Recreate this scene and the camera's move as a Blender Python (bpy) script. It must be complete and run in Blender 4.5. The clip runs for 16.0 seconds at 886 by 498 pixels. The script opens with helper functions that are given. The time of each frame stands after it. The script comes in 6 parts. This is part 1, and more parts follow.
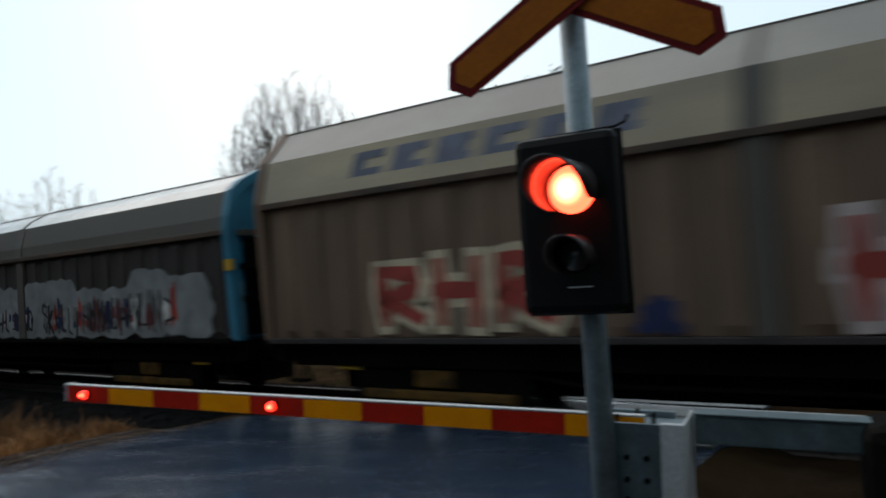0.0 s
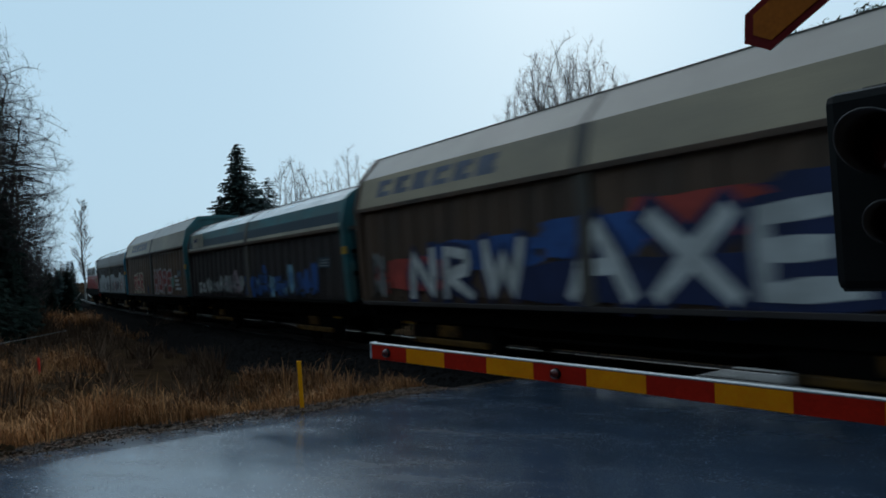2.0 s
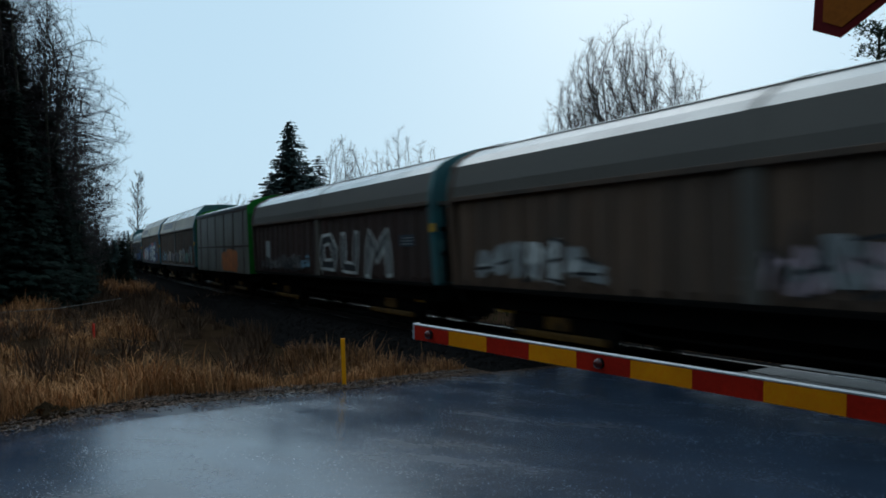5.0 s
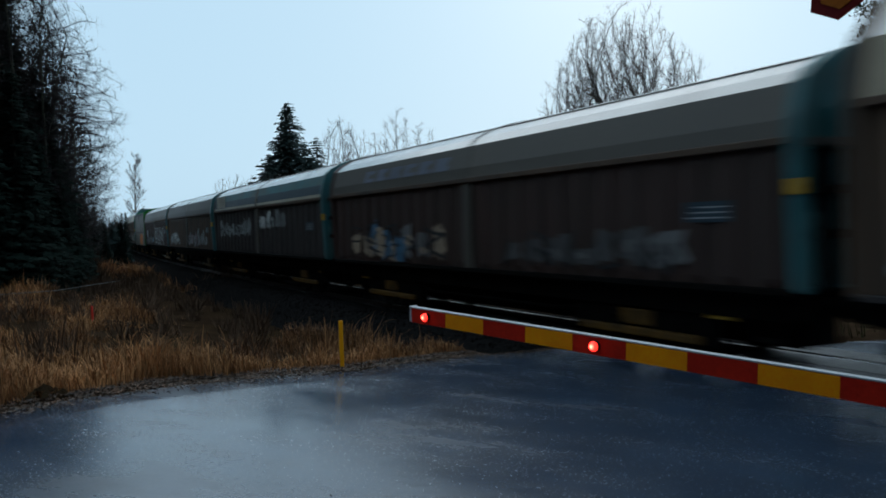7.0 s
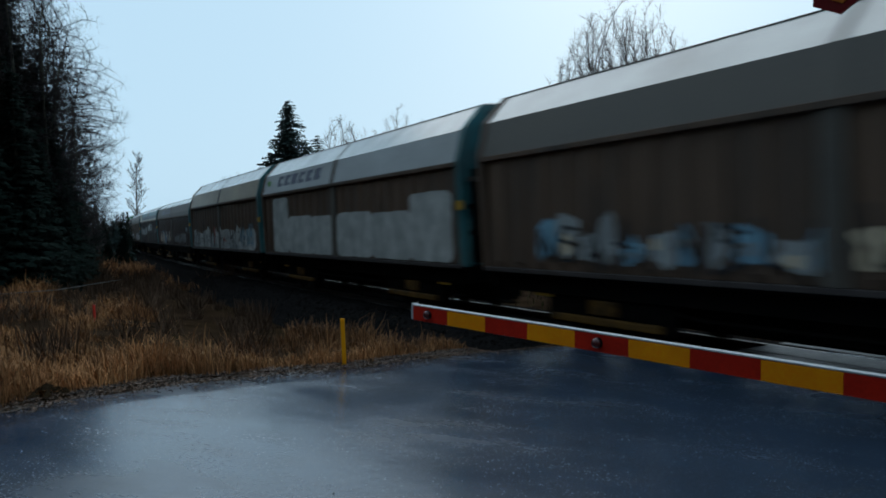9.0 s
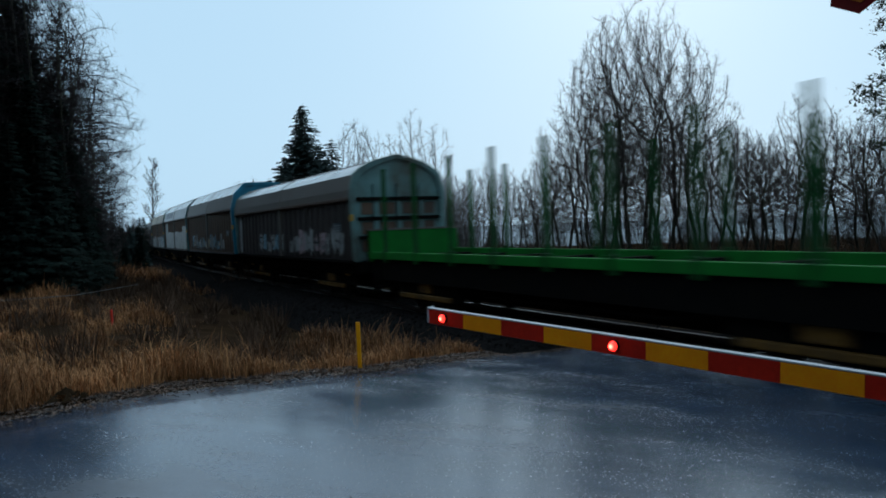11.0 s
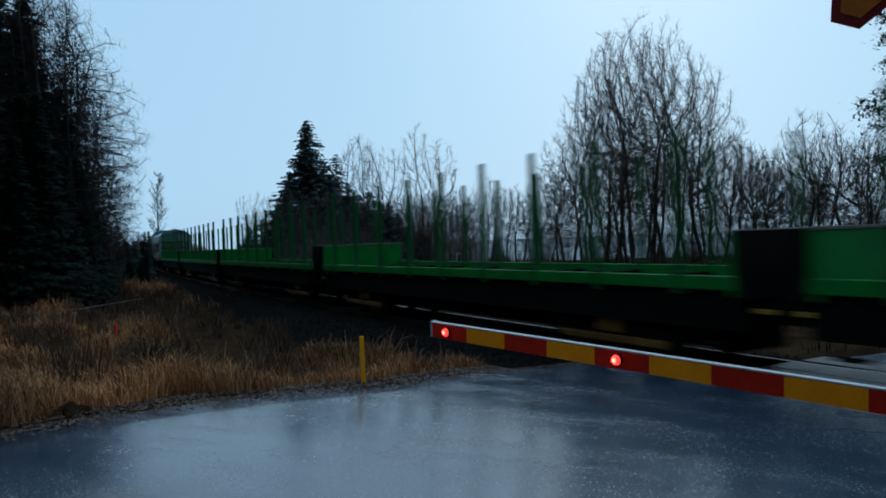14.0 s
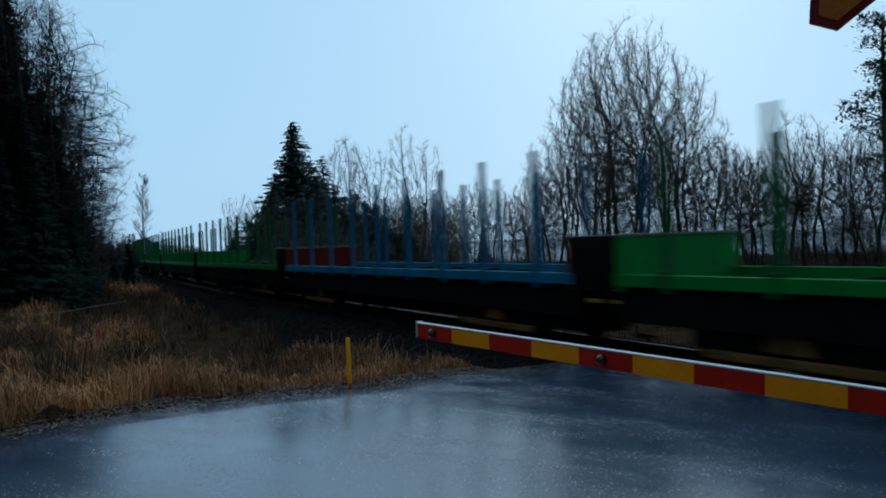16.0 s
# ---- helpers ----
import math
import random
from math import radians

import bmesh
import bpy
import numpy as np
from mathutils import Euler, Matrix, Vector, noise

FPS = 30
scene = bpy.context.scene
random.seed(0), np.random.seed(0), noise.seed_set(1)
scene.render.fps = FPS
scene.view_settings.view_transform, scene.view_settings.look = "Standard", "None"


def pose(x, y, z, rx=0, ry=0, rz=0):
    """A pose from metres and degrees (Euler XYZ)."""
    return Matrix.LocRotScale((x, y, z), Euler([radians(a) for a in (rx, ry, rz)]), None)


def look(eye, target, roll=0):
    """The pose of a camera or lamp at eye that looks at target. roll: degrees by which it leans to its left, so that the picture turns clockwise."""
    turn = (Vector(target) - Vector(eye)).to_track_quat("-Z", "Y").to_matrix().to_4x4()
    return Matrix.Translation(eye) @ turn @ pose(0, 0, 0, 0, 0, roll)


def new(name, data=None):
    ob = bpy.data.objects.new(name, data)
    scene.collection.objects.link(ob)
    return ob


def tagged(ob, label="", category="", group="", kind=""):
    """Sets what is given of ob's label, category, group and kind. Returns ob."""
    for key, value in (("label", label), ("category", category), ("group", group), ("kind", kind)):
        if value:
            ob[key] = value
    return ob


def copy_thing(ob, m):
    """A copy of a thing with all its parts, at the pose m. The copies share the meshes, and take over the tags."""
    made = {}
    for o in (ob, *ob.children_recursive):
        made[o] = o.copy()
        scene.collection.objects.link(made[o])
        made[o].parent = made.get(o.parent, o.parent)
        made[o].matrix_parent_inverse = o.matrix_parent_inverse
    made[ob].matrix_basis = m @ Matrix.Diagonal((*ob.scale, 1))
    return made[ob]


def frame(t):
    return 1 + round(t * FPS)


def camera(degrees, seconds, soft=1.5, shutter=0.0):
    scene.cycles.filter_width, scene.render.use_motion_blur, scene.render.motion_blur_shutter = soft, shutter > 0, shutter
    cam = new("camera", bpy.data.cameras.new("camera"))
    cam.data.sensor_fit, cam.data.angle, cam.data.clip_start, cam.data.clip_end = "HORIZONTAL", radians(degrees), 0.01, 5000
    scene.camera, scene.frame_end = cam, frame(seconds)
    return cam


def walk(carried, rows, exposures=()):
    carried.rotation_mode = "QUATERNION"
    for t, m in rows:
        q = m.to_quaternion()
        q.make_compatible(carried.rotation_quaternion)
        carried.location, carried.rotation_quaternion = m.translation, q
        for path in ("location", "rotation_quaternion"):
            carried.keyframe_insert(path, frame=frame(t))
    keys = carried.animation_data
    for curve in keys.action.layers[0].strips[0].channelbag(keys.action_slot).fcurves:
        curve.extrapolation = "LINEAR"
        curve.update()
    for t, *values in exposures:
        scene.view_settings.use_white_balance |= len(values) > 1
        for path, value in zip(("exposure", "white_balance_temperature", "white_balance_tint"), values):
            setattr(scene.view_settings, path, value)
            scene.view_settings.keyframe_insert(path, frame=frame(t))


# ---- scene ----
# ================= camera =================
cam = camera(60.80, 16.0, soft=1.8, shutter=0.5)
CAMERA_ROWS = [
    (0.0, pose(0.052, -0.023, 2.152, 91.87, 3.72, -0.00)),
    (0.5, pose(0.025, -0.039, 2.160, 91.48, 3.92, 9.37)),
    (1.0, pose(0.010, -0.034, 2.167, 91.23, 4.33, 16.16)),
    (1.5, pose(-0.002, -0.032, 2.168, 91.00, 4.12, 19.45)),
    (2.0, pose(-0.001, -0.018, 2.167, 90.75, 3.65, 20.42)),
    (2.5, pose(-0.012, -0.008, 2.170, 90.44, 3.07, 21.10)),
    (3.0, pose(-0.026, -0.006, 2.172, 90.41, 2.29, 21.91)),
    (3.5, pose(-0.019, 0.002, 2.169, 90.40, 1.98, 22.94)),
    (4.0, pose(-0.012, 0.002, 2.168, 90.24, 1.82, 23.58)),
    (6.5, pose(-0.005, 0.020, 2.164, 88.51, 1.38, 23.89)),
    (7.0, pose(0.001, 0.011, 2.172, 88.25, 1.47, 23.82)),
    (7.5, pose(-0.006, 0.012, 2.173, 88.07, 1.49, 23.81)),
    (8.0, pose(-0.002, 0.014, 2.170, 88.05, 1.49, 23.66)),
    (10.5, pose(-0.007, 0.025, 2.175, 88.13, 2.21, 24.75)),
    (11.0, pose(-0.010, 0.013, 2.174, 88.33, 2.13, 24.98)),
    (11.5, pose(-0.007, 0.016, 2.174, 88.59, 2.21, 25.10)),
    (12.0, pose(-0.004, 0.009, 2.180, 88.91, 2.38, 25.15)),
    (12.5, pose(-0.004, 0.008, 2.178, 89.22, 2.39, 25.04)),
    (13.0, pose(0.001, -0.003, 2.176, 89.31, 2.30, 25.12)),
    (13.5, pose(0.000, 0.001, 2.171, 89.37, 2.17, 25.21)),
    (14.0, pose(-0.000, 0.005, 2.171, 89.43, 2.10, 25.30)),
    (14.5, pose(-0.001, 0.004, 2.171, 89.43, 2.08, 25.38)),
    (15.0, pose(0.002, 0.013, 2.170, 89.50, 2.01, 25.36)),
    (15.5, pose(0.008, 0.005, 2.171, 89.53, 2.09, 25.04)),
    (16.0, pose(0.016, 0.003, 2.167, 89.50, 2.24, 24.32)),
]
EXPOSURES = [(0.0, 0.45, 7600, 18), (0.6, 0.38, 7300, 15), (1.2, 0.10, 6800, 11), (2.0, -0.04, 6450, 10), (4.0, 0.03, 6500, 10), (7.0, 0.10, 6450, 10), (8.0, 0.10, 6450, 10), (10.5, 0.13, 6300, 10), (11.5, -0.02, 6100, 9), (13.0, -0.08, 5900, 7), (16.0, -0.08, 5650, 5)]
walk(cam, CAMERA_ROWS, EXPOSURES)

# ================= light: overcast dusk =================
world = bpy.data.worlds.new("overcast_sky")
scene.world = world
world.use_nodes = True
wn = world.node_tree.nodes
wl = world.node_tree.links
bg = wn["Background"]
sky = wn.new("ShaderNodeTexSky")
sky.sky_type = "NISHITA"
sky.sun_disc = False
sky.sun_elevation = radians(26)
sky.sun_rotation = radians(-9)
sky.air_density, sky.dust_density, sky.ozone_density = 1.0, 3.0, 2.0
SKY_FLAT = (0.48, 0.70, 0.86, 1)
SKY_MIX = 0.94
sky_gain = wn.new("ShaderNodeVectorMath")
sky_gain.operation = "SCALE"
sky_gain.inputs["Scale"].default_value = 0.10
wl.new(sky.outputs["Color"], sky_gain.inputs[0])
cloud = wn.new("ShaderNodeMix")
cloud.data_type = "RGBA"
cloud.inputs["Factor"].default_value = SKY_MIX
wl.new(sky_gain.outputs[0], cloud.inputs["A"])
# the cloud is brightest towards the setting sun ahead and dims smoothly towards the other side
coord = wn.new("ShaderNodeTexCoord")
toward = wn.new("ShaderNodeVectorMath")
toward.operation = "DOT_PRODUCT"
toward.inputs[1].default_value = (-0.15, 0.93, 0.30)
wl.new(coord.outputs["Generated"], toward.inputs[0])
fade = wn.new("ShaderNodeMapRange")
fade.interpolation_type = "SMOOTHSTEP"
fade.inputs["From Min"].default_value, fade.inputs["From Max"].default_value = -0.70, 0.55
fade.inputs["To Min"].default_value, fade.inputs["To Max"].default_value = 0.36, 1.0
wl.new(toward.outputs["Value"], fade.inputs["Value"])
dim = wn.new("ShaderNodeVectorMath")
dim.operation = "SCALE"
dim.inputs[0].default_value = SKY_FLAT[:3]
wl.new(fade.outputs["Result"], dim.inputs["Scale"])
wl.new(dim.outputs[0], cloud.inputs["B"])
wl.new(cloud.outputs["Result"], bg.inputs["Color"])
bg.inputs["Strength"].default_value = 1.0
sun_data = bpy.data.lights.new("sun", "SUN")
sun_data.energy, sun_data.angle, sun_data.color = 0.45, radians(50), (1.0, 0.97, 0.94)
sun = new("sun", sun_data)
sun.matrix_world = look((-25, 40, 55), (0, 0, 0))

# ================= materials =================


def mat(name, color, rough=0.7, metal=0.0, vary=0.25, scale=6.0, bump=0.15, fine=60.0, dirt=None, dirt_amt=0.35,
        spec=0.4, rnd=0.0, island=0.0, stretch=(1, 1, 1), rough_var=0.12):
    """A worn surface: two scales of noise in colour, roughness and relief, optional dirt, optional random shift."""
    m = bpy.data.materials.new(name)
    m.use_nodes = True
    n, l = m.node_tree.nodes, m.node_tree.links
    b = n["Principled BSDF"]
    tc = n.new("ShaderNodeTexCoord")
    mp = n.new("ShaderNodeMapping")
    mp.inputs["Scale"].default_value = stretch
    l.new(tc.outputs["Object"], mp.inputs["Vector"])
    big = n.new("ShaderNodeTexNoise")
    big.inputs["Scale"].default_value, big.inputs["Detail"].default_value = scale, 5
    l.new(mp.outputs["Vector"], big.inputs["Vector"])
    small = n.new("ShaderNodeTexNoise")
    small.inputs["Scale"].default_value, small.inputs["Detail"].default_value = fine, 3
    l.new(mp.outputs["Vector"], small.inputs["Vector"])
    dark = tuple(c * (1 - vary) for c in color) + (1,)
    light = tuple(min(1, c * (1 + vary)) for c in color) + (1,)
    ramp = n.new("ShaderNodeValToRGB")
    ramp.color_ramp.elements[0].position, ramp.color_ramp.elements[1].position = 0.3, 0.7
    ramp.color_ramp.elements[0].color, ramp.color_ramp.elements[1].color = dark, light
    l.new(big.outputs["Fac"], ramp.inputs["Fac"])
    col = ramp.outputs["Color"]
    mul = n.new("ShaderNodeMix")
    mul.data_type, mul.blend_type = "RGBA", "OVERLAY"
    mul.inputs["Factor"].default_value = 0.3
    l.new(col, mul.inputs["A"])
    l.new(small.outputs["Fac"], mul.inputs["B"])
    col = mul.outputs["Result"]
    if dirt:
        dn = n.new("ShaderNodeTexNoise")
        dn.inputs["Scale"].default_value, dn.inputs["Detail"].default_value = scale * 0.6, 8
        dm = n.new("ShaderNodeMapping")
        dm.inputs["Scale"].default_value, dm.inputs["Location"].default_value = stretch, (3, 7, 1)
        l.new(tc.outputs["Object"], dm.inputs["Vector"])
        l.new(dm.outputs["Vector"], dn.inputs["Vector"])
        dr = n.new("ShaderNodeValToRGB")
        dr.color_ramp.elements[0].position, dr.color_ramp.elements[1].position = 0.42, 0.68
        dr.color_ramp.elements[0].color, dr.color_ramp.elements[1].color = (0, 0, 0, 1), (dirt_amt, dirt_amt, dirt_amt, 1)
        l.new(dn.outputs["Fac"], dr.inputs["Fac"])
        mx = n.new("ShaderNodeMix")
        mx.data_type = "RGBA"
        l.new(dr.outputs["Color"], mx.inputs["Factor"])
        l.new(col, mx.inputs["A"])
        mx.inputs["B"].default_value = (*dirt, 1)
        col = mx.outputs["Result"]
    if rnd or island:
        src = n.new("ShaderNodeNewGeometry").outputs["Random Per Island"] if island else n.new("ShaderNodeObjectInfo").outputs["Random"]
        amt = island or rnd
        mr = n.new("ShaderNodeMapRange")
        mr.inputs["To Min"].default_value, mr.inputs["To Max"].default_value = 1 - amt, 1 + amt
        l.new(src, mr.inputs["Value"])
        hs = n.new("ShaderNodeHueSaturation")
        l.new(mr.outputs["Result"], hs.inputs["Value"])
        l.new(col, hs.inputs["Color"])
        col = hs.outputs["Color"]
    l.new(col, b.inputs["Base Color"])
    rr = n.new("ShaderNodeMapRange")
    rr.inputs["To Min"].default_value, rr.inputs["To Max"].default_value = max(0.03, rough - rough_var), min(1, rough + rough_var)
    l.new(big.outputs["Fac"], rr.inputs["Value"])
    l.new(rr.outputs["Result"], b.inputs["Roughness"])
    b.inputs["Metallic"].default_value = metal
    b.inputs["Specular IOR Level"].default_value = spec
    if bump:
        bp = n.new("ShaderNodeBump")
        bp.inputs["Strength"].default_value, bp.inputs["Distance"].default_value = bump, 0.02
        l.new(small.outputs["Fac"], bp.inputs["Height"])
        l.new(bp.outputs["Normal"], b.inputs["Normal"])
    return m


def lens_glow(name, color, edge, core, radius):
    """A lit lens, white-hot in the middle of its face and pure colour at the rim."""
    m = bpy.data.materials.new(name)
    m.use_nodes = True
    n, l = m.node_tree.nodes, m.node_tree.links
    b = n["Principled BSDF"]
    tc = n.new("ShaderNodeTexCoord")
    sep = n.new("ShaderNodeVectorMath")
    sep.operation = "MULTIPLY"
    sep.inputs[1].default_value = (1, 0, 1)
    l.new(tc.outputs["Object"], sep.inputs[0])
    r = n.new("ShaderNodeVectorMath")
    r.operation = "LENGTH"
    l.new(sep.outputs[0], r.inputs[0])
    g = n.new("ShaderNodeMapRange")
    g.interpolation_type = "SMOOTHSTEP"
    for key, v in (("From Min", 0.0), ("From Max", radius * 0.72), ("To Min", core), ("To Max", edge)):
        g.inputs[key].default_value = v
    l.new(r.outputs["Value"], g.inputs["Value"])
    l.new(g.outputs["Result"], b.inputs["Emission Strength"])
    b.inputs["Base Color"].default_value = b.inputs["Emission Color"].default_value = (*color, 1)
    b.inputs["Roughness"].default_value = 0.2
    return m


def wet_asphalt():
    """Old rolled asphalt under a film of rain: stone grain, worn dull patches, smooth wet lanes."""
    m = bpy.data.materials.new("wet_asphalt")
    m.use_nodes = True
    n, l = m.node_tree.nodes, m.node_tree.links
    b = n["Principled BSDF"]
    tc = n.new("ShaderNodeTexCoord")

    def field(scale, detail, stretch=(1, 1, 1), turn=0.0, rough=0.55):
        mp = n.new("ShaderNodeMapping")
        mp.inputs["Scale"].default_value, mp.inputs["Rotation"].default_value = stretch, (0, 0, turn)
        l.new(tc.outputs["Object"], mp.inputs["Vector"])
        t = n.new("ShaderNodeTexNoise")
        t.inputs["Scale"].default_value, t.inputs["Detail"].default_value, t.inputs["Roughness"].default_value = scale, detail, rough
        l.new(mp.outputs["Vector"], t.inputs["Vector"])
        return t.outputs["Fac"]

    def span(src, a0, a1, b0, b1):
        r = n.new("ShaderNodeMapRange")
        for key, v in (("From Min", a0), ("From Max", a1), ("To Min", b0), ("To Max", b1)):
            r.inputs[key].default_value = v
        l.new(src, r.inputs["Value"])
        return r.outputs["Result"]

    def calc(op, a, c):
        r = n.new("ShaderNodeMath")
        r.operation = op
        for k, v in enumerate((a, c)):
            if isinstance(v, float):
                r.inputs[k].default_value = v
            else:
                l.new(v, r.inputs[k])
        return r.outputs[0]
    worn = span(field(0.40, 7, (1, 2.0, 1), 0.45, 0.66), 0.46, 0.74, 0.0, 1.0)
    grain, stone = field(75, 3), field(28, 5, rough=0.7)
    chips = span(field(46, 2), 0.60, 0.72, 0.0, 1.0)
    tone = calc("ADD", calc("MULTIPLY", span(field(1.6, 6), 0.3, 0.7, 0.75, 1.25), span(grain, 0.3, 0.7, 0.55, 1.45)), calc("MULTIPLY", chips, 0.25))
    tone = calc("MULTIPLY", tone, span(worn, 0.0, 1.0, 1.0, 0.80))
    col = n.new("ShaderNodeVectorMath")
    col.operation = "SCALE"
    col.inputs[0].default_value = (0.028, 0.046, 0.076)
    l.new(tone, col.inputs["Scale"])
    l.new(col.outputs[0], b.inputs["Base Color"])
    rough = calc("ADD", span(field(0.8, 5, (1, 1.8, 1), 0.45), 0.3, 0.7, 0.14, 0.25), calc("MULTIPLY", worn, 0.13))
    l.new(calc("ADD", rough, calc("MULTIPLY", chips, 0.10)), b.inputs["Roughness"])
    b.inputs["Specular IOR Level"].default_value = 1.0
    height = calc("ADD", calc("MULTIPLY", stone, span(worn, 0.0, 1.0, 0.35, 1.0)), calc("MULTIPLY", field(5, 3), 1.2))
    bp = n.new("ShaderNodeBump")
    bp.inputs["Strength"].default_value, bp.inputs["Distance"].default_value = 0.24, 0.006
    l.new(height, bp.inputs["Height"])
    l.new(bp.outputs["Normal"], b.inputs["Normal"])
    return m


M_ASPHALT = wet_asphalt()
M_SOIL = mat("damp_soil_and_litter", (0.030, 0.018, 0.011), 0.95, vary=0.5, scale=1.2, bump=0.8, fine=22, dirt=(0.042, 0.026, 0.013), dirt_amt=0.6, spec=0.0)
M_FIELD_GRASS = mat("dry_grass_blades", (0.37, 0.172, 0.070), 0.8, vary=0.5, scale=0.55, bump=0, island=0.65, spec=0.12, dirt=(0.050, 0.026, 0.018), dirt_amt=0.92)
M_LITTER = mat("wet_fallen_leaves", (0.075, 0.036, 0.018), 0.6, vary=0.4, scale=3, bump=0, island=0.95, spec=0.4)
M_MOSS = mat("dull_moss_grass", (0.050, 0.046, 0.018), 0.9, vary=0.4, scale=1.5, bump=0, island=0.6, spec=0.08)
M_BUSH = mat("brown_scrub_twigs", (0.105, 0.062, 0.040), 0.9, vary=0.3, scale=0.6, bump=0, island=0.5, spec=0.1)
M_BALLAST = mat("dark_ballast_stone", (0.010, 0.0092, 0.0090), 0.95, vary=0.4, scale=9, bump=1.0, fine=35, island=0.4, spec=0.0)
# far stubble field, its colour paled and blued to stand for mist
M_FIELD = mat("mist_pale_stubble", (0.26, 0.30, 0.32), 0.8, vary=0.25, scale=0.05, bump=0.2, fine=1.5, spec=0.3)
M_RAIL = mat("rail_steel", (0.16, 0.14, 0.13), 0.32, metal=0.9, vary=0.2, scale=8, bump=0.05)
M_RUBBER = mat("wet_crossing_rubber", (0.012, 0.015, 0.019), 0.38, vary=0.35, scale=2, bump=0.3, spec=0.26, rough_var=0.15)
M_OCHRE = mat("ochre_rusty_springs", (0.17, 0.080, 0.015), 0.7, vary=0.4, scale=6, bump=0.2, dirt=(0.03, 0.02, 0.012), dirt_amt=0.8, spec=0.2)
M_SLEEPER = mat("old_sleeper_timber", (0.055, 0.045, 0.036), 0.85, vary=0.3, scale=4, bump=0.4, rnd=0.3)
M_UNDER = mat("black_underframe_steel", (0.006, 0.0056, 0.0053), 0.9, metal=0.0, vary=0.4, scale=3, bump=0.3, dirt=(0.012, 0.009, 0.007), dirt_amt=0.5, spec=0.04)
M_WHEEL = mat("dark_wheel_steel", (0.018, 0.016, 0.015), 0.7, metal=0.3, vary=0.3, scale=4)
M_DOOR_TAN = mat("brown_tan_wagon_steel", (0.20, 0.118, 0.076), 0.6, vary=0.25, scale=1.2, bump=0.1, dirt=(0.08, 0.05, 0.036), dirt_amt=0.6, stretch=(1.6, 1, 0.35))
M_DOOR_BROWN = mat("grimy_brown_wagon_steel", (0.112, 0.065, 0.041), 0.68, vary=0.25, scale=1.2, bump=0.1, dirt=(0.040, 0.032, 0.028), dirt_amt=0.7, stretch=(1.6, 1, 0.35), rnd=0.12)
M_DOOR_GREY = mat("grimy_grey_wagon_steel", (0.150, 0.145, 0.125), 0.5, vary=0.3, scale=1.2, bump=0.1, dirt=(0.085, 0.06, 0.042), dirt_amt=0.8, stretch=(1.8, 1, 0.3), rnd=0.1)
M_DOOR_DARK = mat("dark_rusty_wagon_steel", (0.045, 0.034, 0.032), 0.62, vary=0.3, scale=1.2, bump=0.1, dirt=(0.03, 0.022, 0.02), dirt_amt=0.6, stretch=(1.6, 1, 0.35), rnd=0.1)
M_DOOR_RUST = mat("rust_red_wagon_steel", (0.052, 0.026, 0.021), 0.62, vary=0.25, scale=1.2, bump=0.1, dirt=(0.04, 0.026, 0.02), dirt_amt=0.7, stretch=(1.6, 1, 0.35))
M_BEIGE = mat("dirty_beige_wagon_panel", (0.40, 0.315, 0.205), 0.5, vary=0.14, scale=0.9, bump=0.05, dirt=(0.17, 0.14, 0.115), dirt_amt=0.6, stretch=(0.4, 1, 1), rnd=0.1)
M_TAUPE = mat("grey_brown_wagon_panel", (0.100, 0.084, 0.069), 0.58, vary=0.15, scale=0.9, bump=0.05, dirt=(0.09, 0.078, 0.07), dirt_amt=0.6, stretch=(0.4, 1, 1), rnd=0.15)
M_WHITEISH = mat("pale_grey_wagon_panel", (0.42, 0.44, 0.45), 0.45, vary=0.12, scale=0.9, bump=0.04, dirt=(0.25, 0.24, 0.23), dirt_amt=0.5, stretch=(0.4, 1, 1))
M_ROOF_DULL = mat("dull_beige_roof_sheet", (0.30, 0.265, 0.23), 0.42, vary=0.14, scale=1.0, bump=0.04, dirt=(0.2, 0.17, 0.15), dirt_amt=0.5)
M_ROOF = mat("pale_wet_roof_sheet", (0.50, 0.49, 0.47), 0.20, metal=0.15, vary=0.12, scale=1.0, bump=0.04, dirt=(0.30, 0.28, 0.26), dirt_amt=0.5, spec=0.6)
M_TEAL = mat("teal_wagon_paint", (0.035, 0.15, 0.165), 0.5, vary=0.25, scale=1.5, bump=0.08, dirt=(0.09, 0.085, 0.07), dirt_amt=0.6)
M_TEAL_PALE = mat("weathered_pale_teal_paint", (0.13, 0.235, 0.225), 0.65, vary=0.3, scale=1.5, bump=0.08, dirt=(0.075, 0.055, 0.032), dirt_amt=0.9)
M_BLUE_END = mat("bright_blue_wagon_paint", (0.02, 0.22, 0.34), 0.5, vary=0.2, scale=1.5, bump=0.08, dirt=(0.06, 0.08, 0.08), dirt_amt=0.5)
M_NAVY = mat("dark_navy_band_paint", (0.022, 0.045, 0.065), 0.5, vary=0.2, scale=1.2, bump=0.05)
M_CREAM = mat("cream_band_paint", (0.50, 0.44, 0.33), 0.5, vary=0.15, scale=1.0, bump=0.05, dirt=(0.2, 0.17, 0.13), dirt_amt=0.5)
M_GREEN = mat("green_timber_wagon_paint", (0.008, 0.165, 0.018), 0.7, vary=0.2, scale=1.5, bump=0.08, dirt=(0.012, 0.06, 0.014), dirt_amt=0.4, spec=0.15)
M_STAKE = {"green": mat("worn_dark_green_stake", (0.008, 0.085, 0.020), 0.75, vary=0.3, scale=2, bump=0.08, dirt=(0.03, 0.03, 0.02), dirt_amt=0.6, spec=0.1), "blue": mat("worn_blue_stake", (0.010, 0.10, 0.18), 0.75, vary=0.3, scale=2, bump=0.08, dirt=(0.02, 0.03, 0.04), dirt_amt=0.5, spec=0.1)}
